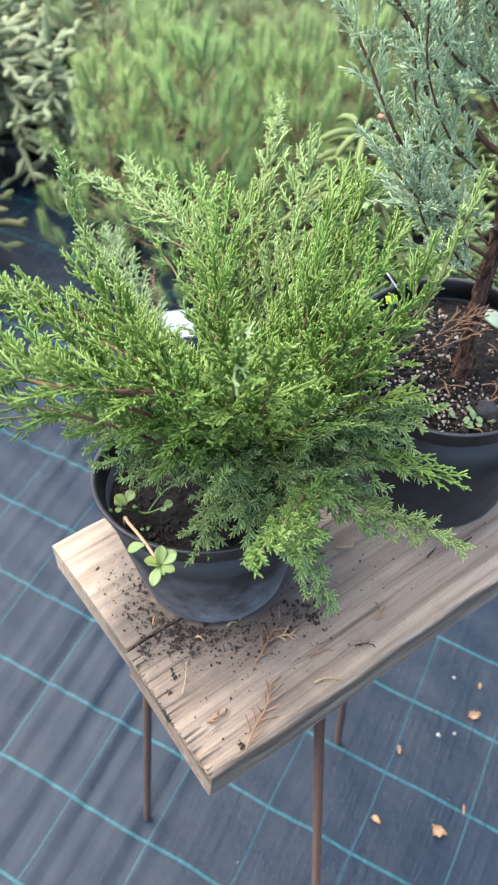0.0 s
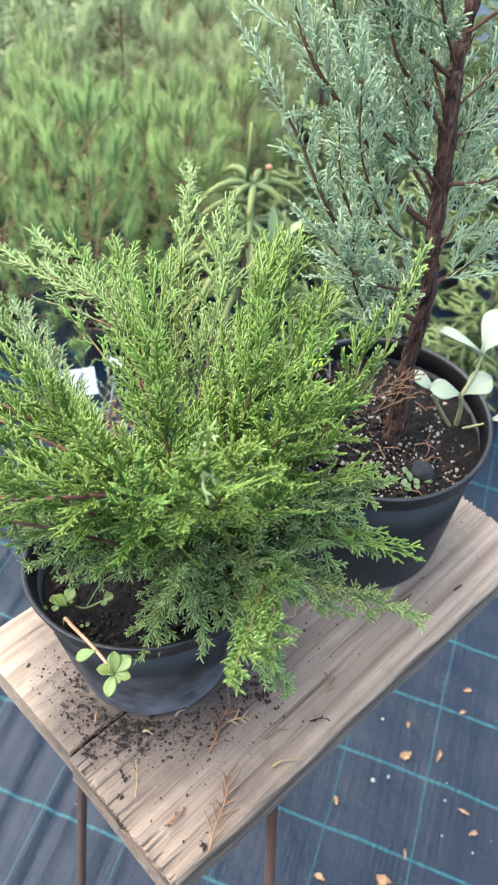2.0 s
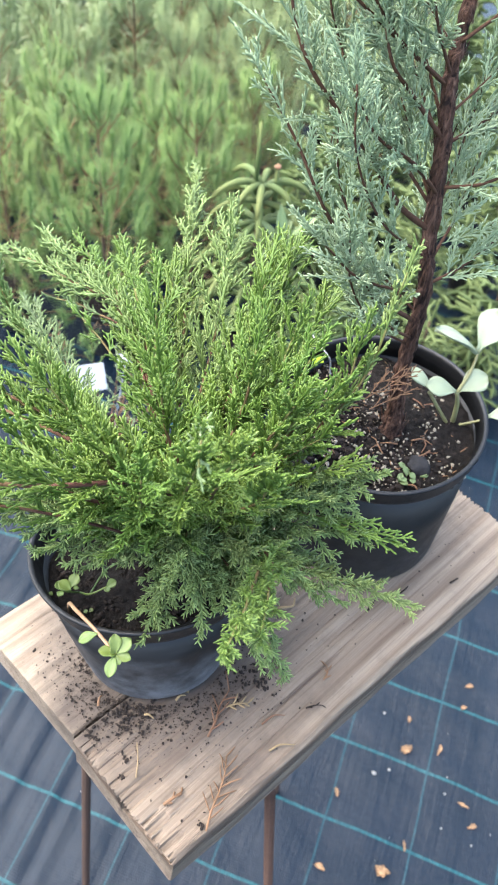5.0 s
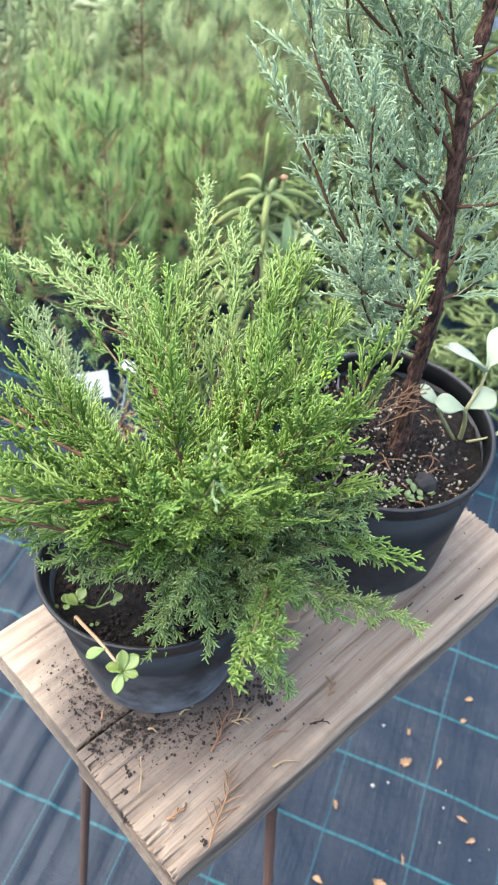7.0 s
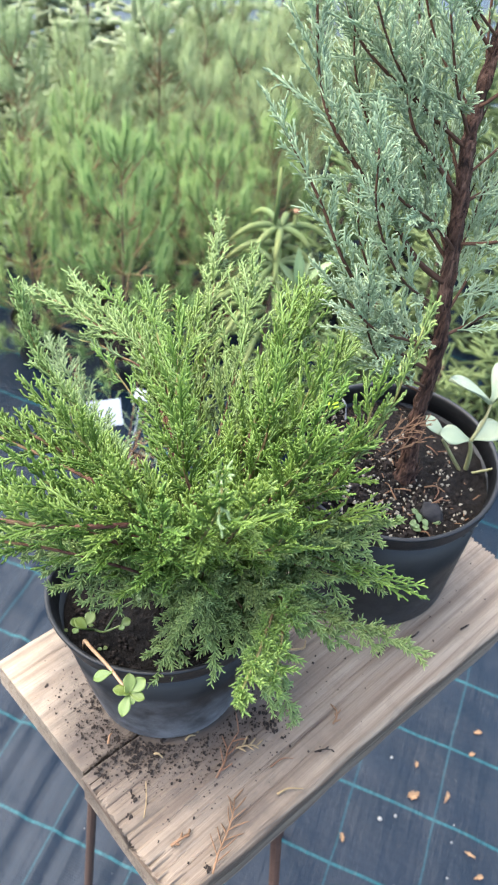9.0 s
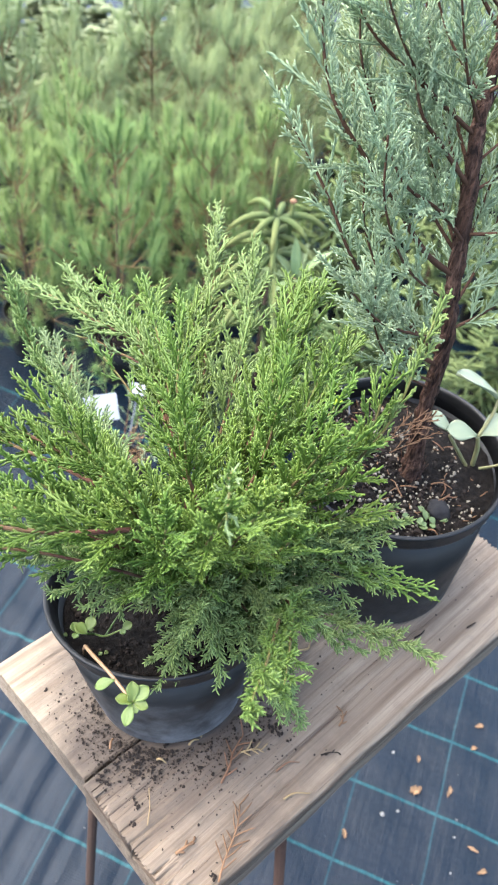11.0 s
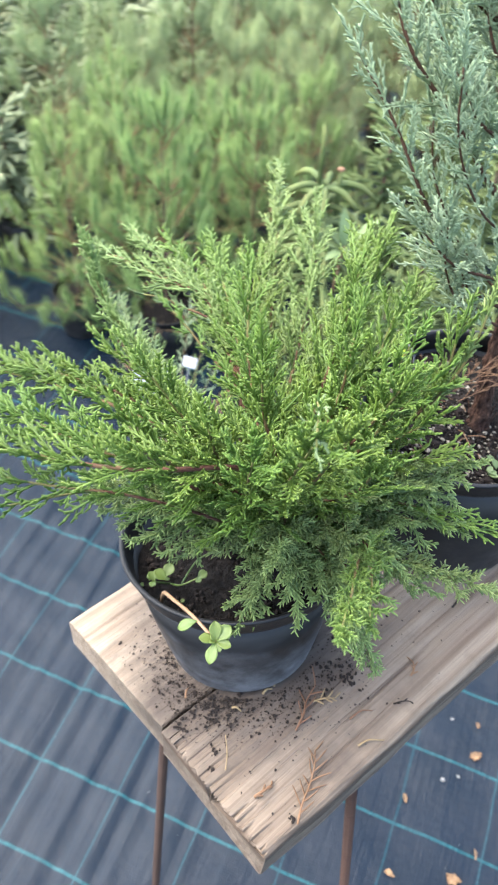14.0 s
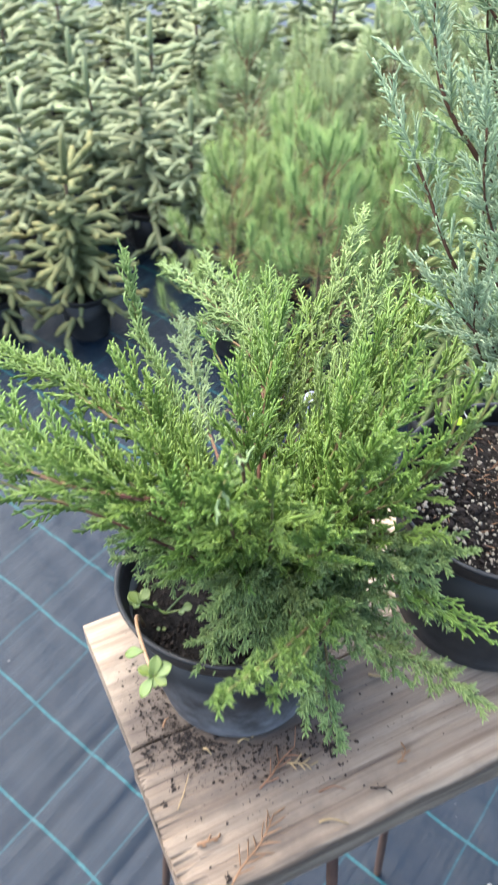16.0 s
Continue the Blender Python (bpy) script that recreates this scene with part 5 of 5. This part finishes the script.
# ---------------------------------------------------------------- crumbs, grit and litter
phi = (1 + 5**0.5) / 2
ICO = unit(np.array([(-1, phi, 0), (1, phi, 0), (-1, -phi, 0), (1, -phi, 0), (0, -1, phi), (0, 1, phi), (0, -1, -phi), (0, 1, -phi), (phi, 0, -1), (phi, 0, 1), (-phi, 0, -1), (-phi, 0, 1)]))
ICO_F = [(0, 11, 5), (0, 5, 1), (0, 1, 7), (0, 7, 10), (0, 10, 11), (1, 5, 9), (5, 11, 4), (11, 10, 2), (10, 7, 6), (7, 1, 8), (3, 9, 4), (3, 4, 2), (3, 2, 6), (3, 6, 8), (3, 8, 9), (4, 9, 5), (2, 4, 11), (6, 2, 10), (8, 6, 7), (9, 8, 1)]


def lumps(centres, sizes, squash=0.6):
    V, F = [], []
    for c, s in zip(centres, sizes):
        o = len(V)
        v = ICO * s * rng.uniform(0.6, 1.25, (12, 1)) * (rng.uniform(0.6, 1.3), rng.uniform(0.6, 1.3), squash)
        V += (v + c).tolist()
        F += [[i + o for i in f] for f in ICO_F]
    return V, F


def top_z(v):
    return TOP + 0.0006 if v < 0.1395 else TOP - 0.0054 - SLOPE * (v - 0.1415)


pts, siz = [], []
for _ in range(4200):
    a, q = rng.uniform(0, 2 * np.pi), 0.070 + abs(rng.normal()) * 0.024
    x, y = POT_A[0] + q * math.cos(a), POT_A[1] + q * math.sin(a)
    u, v = local_stool((x, y, 0))[:2]
    # most lies on the open side, where it was spilled
    if 0.004 < u < 0.49 and 0.004 < v < 0.292 and rng.uniform() < 0.15 + 0.85 * max(0.0, -math.sin(a + 0.35)):
        s = min(0.0003 + rng.exponential() * 0.00042, 0.0019)
        pts.append((x, y, top_z(v) + s * 0.35)), siz.append(s)
for _ in range(260):
    u, v = rng.uniform(0.006, 0.47), rng.uniform(0.01, 0.27)
    if math.hypot(on_stool(u, v)[0] - POT_B[0], on_stool(u, v)[1] - POT_B[1]) < 0.09:
        continue
    s = min(0.0004 + rng.exponential() * 0.0005, 0.0014)
    pts.append((*on_stool(u, v)[:2], top_z(v) + s * 0.35)), siz.append(s)
for u, v, s in ((0.008, 0.126, 0.0050), (0.006, 0.132, 0.0040), (0.041, 0.127, 0.0070), (0.043, 0.103, 0.0028), (0.005, 0.083, 0.0036), (0.018, 0.092, 0.0030), (0.164, 0.068, 0.0070), (0.155, 0.064, 0.004), (0.035, 0.115, 0.004), (0.06, 0.118, 0.0044), (0.07, 0.12, 0.004), (0.031, 0.008, 0.0036)):
    # each a broken clod
    for _ in range(9):
        q = rng.uniform(0.0007, 0.0019)
        du, dv = rng.normal(size=2) * s * 0.55
        if u + du > 0.003:
            pts.append((*on_stool(u + du, v + dv)[:2], top_z(v + dv) + q * 0.4)), siz.append(q)
# heaps left by the spill
for x, y, n, w in ((-0.072, 0.393, 130, 0.010), (0.049, 0.420, 110, 0.011), (-0.109, 0.376, 60, 0.009)):
    for _ in range(n):
        p = (x + rng.normal() * w * 1.3, y + rng.normal() * w)
        u, v = local_stool((*p, 0))[:2]
        if 0.004 < u < 0.49 and 0.004 < v < 0.292 and math.hypot(p[0] - POT_A[0], p[1] - POT_A[1]) > 0.068:
            s = min(0.0004 + rng.exponential() * 0.0007, 0.0022)
            pts.append((*p, top_z(v) + s * 0.35)), siz.append(s)
V, F = lumps(pts, siz)
tagged(link_mesh("soil_crumbs", V, F, M_CRUMB, smooth=False), "dark soil crumbs spilled on the planks round the pot", "soil", kind="stuff")

pts, siz = [], []
for _ in range(1300):
    a, q = rng.uniform(0, 2 * np.pi), 0.094 * math.sqrt(rng.uniform())
    s = min(0.0006 + rng.exponential() * 0.0006, 0.0024)
    pts.append((POT_B[0] + q * math.cos(a), POT_B[1] + q * math.sin(a), SOIL_B + 0.0075 * (1 - (q / 0.096) ** 2) + s * 0.3)), siz.append(s)
V, F = lumps(pts, siz, 0.8)
tagged(link_mesh("grit", V, F, M_STONE, smooth=False), "pale grit scattered over dark pot soil", "grit", kind="stuff")
n = 110
a, q = rng.uniform(0, 6.28, n), 0.088 * np.sqrt(rng.uniform(size=n))
p = np.stack([POT_B[0] + q * np.cos(a), POT_B[1] + q * np.sin(a), SOIL_B + 0.0075 * (1 - (q / 0.096) ** 2) + 0.0012], -1)
b = rng.uniform(0, 6.28, n)
V, F, A = shoots(p, np.stack([np.cos(b), np.sin(b), 0.1 * rng.normal(size=n)], -1), rng.uniform(0.003, 0.009, n), 0.0006, 0.0004, 0.15, sides=4, short=True)
tagged(link_mesh("bark_litter", V, F, M_DRY), "tan bark and straw bits scattered over pot soil", "litter", kind="stuff")
pts, siz = [], []
for _ in range(1000):
    a, q = rng.uniform(0, 2 * np.pi), 0.094 * math.sqrt(rng.uniform())
    s = 0.001 + rng.exponential() * 0.0014
    pts.append((POT_B[0] + q * math.cos(a), POT_B[1] + q * math.sin(a), SOIL_B + 0.0075 * (1 - (q / 0.096) ** 2) - 0.0002)), siz.append(min(s, 0.0045))
V, F = lumps(pts, siz, 0.8)
tagged(link_mesh("soil_lumps", V, F, M_CRUMB, smooth=False), "loose dark lumps on the gritty pot soil", "soil", kind="stuff")
pts = []
for a in rng.uniform(0, 6.28, 750):
    q = 0.084 * math.sqrt(rng.uniform())
    x, y = POT_A[0] - 0.007 + q * math.cos(a), POT_A[1] + 0.020 + q * math.sin(a)
    pts.append((x, y, soil_a(x, y) - 0.001))
V, F = lumps(pts, rng.uniform(0.0008, 0.0028, 750), 0.8)
tagged(link_mesh("soil_lumps", V, F, M_CRUMB, smooth=False), "loose dark lumps on the pot soil", "soil", kind="stuff")
bm = bmesh.new()
bmesh.ops.create_icosphere(bm, subdivisions=3, radius=0.011)
for vv in bm.verts:
    vv.co *= 1 + 0.35 * noise.noise(vv.co * 120) + 0.16 * noise.noise(vv.co * 330)
    vv.co.z *= 0.6
st = tagged(part("stone", bm, M_STONE_DARK), "dark grey stone lying on gritty pot soil", "stone")
st.matrix_basis = pose(0.196, 0.555, SOIL_B + 0.006)


def dry_twig(name, label, pts, z, spread_l, n, mat, r=0.0011):
    """A dry juniper sprig lying flat: a bent axis with side needles."""
    root = thing(name, label, "twig", (*pts[0], z))
    p = np.array([(x - pts[0][0], y - pts[0][1], 0.0015 + 0.003 * (i % 2)) for i, (x, y) in enumerate(pts)])
    line = curve(p, 16)
    V, F, A = pipe(line, np.linspace(r, r * 0.5, 16), 6, 0.1)
    link_mesh("twig", V, F, mat, root)
    if n:
        k = np.linspace(2, 15, n).astype(int)
        T = unit(np.gradient(line, axis=0))[k]
        lat = np.stack([-T[:, 1], T[:, 0], 0 * T[:, 0]], -1) * np.where(np.arange(n) % 2, 1, -1)[:, None]
        V, F, A = shoots(line[k], unit(T * 0.8 + lat * 0.65 + np.array([0, 0, 0.1])), spread_l * rng.uniform(0.6, 1.2, n), r * 0.85, r * 0.6, 0.12)
        link_mesh("needles", V, F, mat, root, "", A)
    return root


def uv(*pairs):
    return [on_stool(u, v)[:2] for u, v in pairs]


dry_twig("dry_sprig", "dry orange juniper sprig lying on grey plank", uv((0.031, 0.001), (0.045, 0.010), (0.062, 0.018), (0.075, 0.026), (0.086, 0.036)), TOP + 0.001, 0.018, 13, M_DRY, 0.0010)
dry_twig("dry_sprig", "dry red-brown juniper sprig lying on grey plank", uv((0.085, 0.060), (0.100, 0.066), (0.112, 0.074), (0.128, 0.079)), TOP + 0.001, 0.016, 6, M_TWIG, 0.0011)
dry_twig("dry_sprig", "dry straw-coloured sprig lying on grey plank", uv((0.116, 0.070), (0.126, 0.064), (0.134, 0.059)), TOP + 0.001, 0.010, 6, M_STRAW, 0.0011)
dry_twig("wood_chip", "short orange wood splinter on grey plank", uv((0.018, 0.041), (0.028, 0.039), (0.036, 0.039)), TOP + 0.001, 0.006, 4, M_DRY, 0.0016)
dry_twig("grass_blade", "thin yellow-green grass stem on grey plank", uv((0.014, 0.074), (0.024, 0.084), (0.034, 0.098)), TOP + 0.001, 0.01, 0, M_STRAW, 0.0007)
dry_twig("wood_shaving", "curled pale wood shaving on grey plank", uv((0.226, 0.112), (0.232, 0.106), (0.240, 0.104), (0.246, 0.108)), TOP + 0.001, 0.01, 0, M_STRAW, 0.0016)
dry_twig("red_twig", "thin red twig on grey plank", uv((0.130, 0.036), (0.143, 0.034), (0.152, 0.028)), TOP + 0.001, 0.006, 0, M_TWIG, 0.0010)
dry_twig("straw", "pale straw piece on grey plank", uv((0.118, 0.014), (0.128, 0.011), (0.140, 0.0022)), TOP + 0.001, 0.006, 0, M_STRAW, 0.0012)
dry_twig("orange_flake", "orange dry flake on grey plank", uv((0.205, 0.028), (0.212, 0.030), (0.218, 0.036)), TOP + 0.001, 0.008, 4, M_DRY, 0.0011)
dry_twig("bark_bit", "dark bark fragment on grey plank", uv((0.388, 0.014), (0.395, 0.012), (0.400, 0.012)), TOP + 0.001, 0.006, 0, M_CRUMB, 0.0011)
dry_twig("bark_bit", "dark bark fragment on grey plank", uv((0.294, 0.050), (0.302, 0.051), (0.311, 0.053)), TOP + 0.001, 0.006, 0, M_CRUMB, 0.0011)
dry_twig("bark_bit", "dark bark fragment on grey plank", uv((0.334, 0.042), (0.342, 0.040), (0.350, 0.041)), TOP + 0.001, 0.006, 0, M_CRUMB, 0.0011)
dry_twig("dark_twig", "small dark twig on grey plank", uv((0.172, 0.020), (0.180, 0.015), (0.186, 0.011)), TOP + 0.001, 0.004, 3, M_CRUMB, 0.0008)
for u, v, du, dv in ((0.055, 0.113, 0.004, -0.008), (0.085, 0.105, 0.010, -0.0022), (0.098, 0.104, 0.010, 0.002), (0.03, 0.150, 0.008, 0.006)):
    dry_twig("straw", "small tan bark flake beside the pot", uv((u, v), (u + du / 2, v + dv / 2 + 0.001), (u + du, v + dv)), top_z(v) + 0.001, 0.005, 0, M_STRAW if u > 0.04 else M_DRY, 0.0013)
for k in range(14):
    a, q = rng.uniform(0, 6.28), rng.uniform(0.03, 0.088)
    x, y = POT_B[0] + q * math.cos(a), POT_B[1] + q * math.sin(a)
    b, l = rng.uniform(0, 6.28), rng.uniform(0.010, 0.022)
    if math.hypot(x + l * math.cos(b) - POT_B[0], y + l * math.sin(b) - POT_B[1]) > 0.092:
        b += math.pi
    dry_twig("dry_needle", "dry reddish needle lying on gritty pot soil", [(x, y), (x + l * 0.5 * math.cos(b + 0.2), y + l * 0.5 * math.sin(b + 0.2)), (x + l * math.cos(b), y + l * math.sin(b))], SOIL_B + 0.007 * (1 - (q / 0.096) ** 2) + 0.002, 0.01, 0, M_DRY if k % 3 else M_TWIG, 0.0009)

tag_ = thing("plant_tag", "lime yellow plastic tag on thin wire inside the pot", "plant tag", (0.113, 0.676, SOIL_B + 0.002))
bm = bmesh.new()
bmesh.ops.create_cube(bm, size=1, matrix=pose(-0.004, 0, 0.022, 35, 10, 25) @ Matrix.Diagonal((0.013, 0.008, 0.0012, 1)))
bmesh.ops.bevel(bm, geom=bm.edges[:], offset=0.0005, segments=1, affect="EDGES")
part("tag", bm, M_LIME, tag_, "lime yellow plastic", smooth=False)
add_stem(tag_, [(0.012, 0.0, 0.0), (0.010, 0.002, 0.016), (0.006, 0.0, 0.027), (-0.012, 0.016, 0.042)], 0.0009, M_CLEAR, "wire")


def dry_leaf(x, y, l, w, yaw, mat, label):
    l, w = l * 0.75, w * 0.75
    V, F = leaf_blade(w, l, 0.0008, 0.5, 0.2, 11, 9, 0.9)
    g = np.random.default_rng(int(abs(x * 7919 + y * 104729)))
    a = np.arctan2(V[:, 1], V[:, 0] - l / 2)
    ragged = 1 + 0.22 * np.sin(a * 5 + g.uniform(0, 6)) + 0.15 * np.sin(a * 9 + g.uniform(0, 6))
    V[:, 0] = l / 2 + (V[:, 0] - l / 2) * ragged * 0.85
    V[:, 1] *= ragged
    V = V + np.array([0, 0, 0.0]) + 0.12 * l * np.stack([0 * V[:, 0], 0 * V[:, 0], np.abs(np.sin(V[:, 0] * 260 + 2)) * np.sin(V[:, 1] * 300)], -1)
    V[:, 2] -= V[:, 2].min()
    ob = link_mesh("dry_leaf", V, F, mat)
    ob.matrix_basis = pose(x, y, float(ground_height(np.array(x), np.array(y))) + 0.001, 0, 0, yaw)
    return tagged(ob, label, "leaf", "fallen leaves on the fabric")


for x, y, l, w, yaw in ((0.418, 0.640, 0.036, 0.019, 10), (0.490, 0.630, 0.034, 0.010, 60), (0.287, 0.558, 0.026, 0.011, 95), (0.575, 0.768, 0.026, 0.010, 0), (0.555, 0.722, 0.020, 0.010, 10), (0.447, 0.696, 0.020, 0.009, 80), (0.396, 0.462, 0.030, 0.006, 85), (0.51, 0.545, 0.032, 0.006, -35), (0.335, 0.436, 0.038, 0.024, -20), (0.232, 0.45, 0.030, 0.012, -40), (0.52, 0.50, 0.026, 0.010, 10), (-0.58, 0.42, 0.02, 0.012, 30), (-0.46, 0.36, 0.016, 0.010, 70)):
    dry_leaf(x, y, l, w, yaw, M_DRYLEAF, "curled tan dry leaf lying on black fabric")
for x, y, s in ((0.361, 0.599, 0.0042), (0.392, 0.606, 0.0030), (0.49, 0.56, 0.0022), (0.47, 0.50, 0.0022), (0.52, 0.47, 0.0022), (0.50, 0.59, 0.0018), (0.40, 0.715, 0.003)):
    bm = bmesh.new()
    bmesh.ops.create_icosphere(bm, subdivisions=2, radius=s)
    for vv in bm.verts:
        vv.co *= 1 + 0.35 * noise.noise(vv.co * 160 + Vector((x * 50, y * 50, 0)))
        vv.co.z *= 0.65
    ob = tagged(part("pebble", bm, M_PEBBLE, smooth=False), "small pale pebble lying on black fabric", "pebble", "pebbles on the fabric")
    ob.matrix_basis = pose(x, y, float(ground_height(np.array(x), np.array(y))) + s * 0.55)
pts = [(x, y, float(ground_height(np.array(x), np.array(y))) + 0.0008) for x, y in zip(rng.uniform(-1.0, 0.8, 90), rng.uniform(0.2, 1.4, 90))]
V, F = lumps(pts, 0.0004 + rng.exponential(size=90) * 0.0004)
tagged(link_mesh("ground_litter", V, F, M_PEBBLE, smooth=False), "fine pale grit and crumbs scattered on black fabric", "litter", kind="stuff")
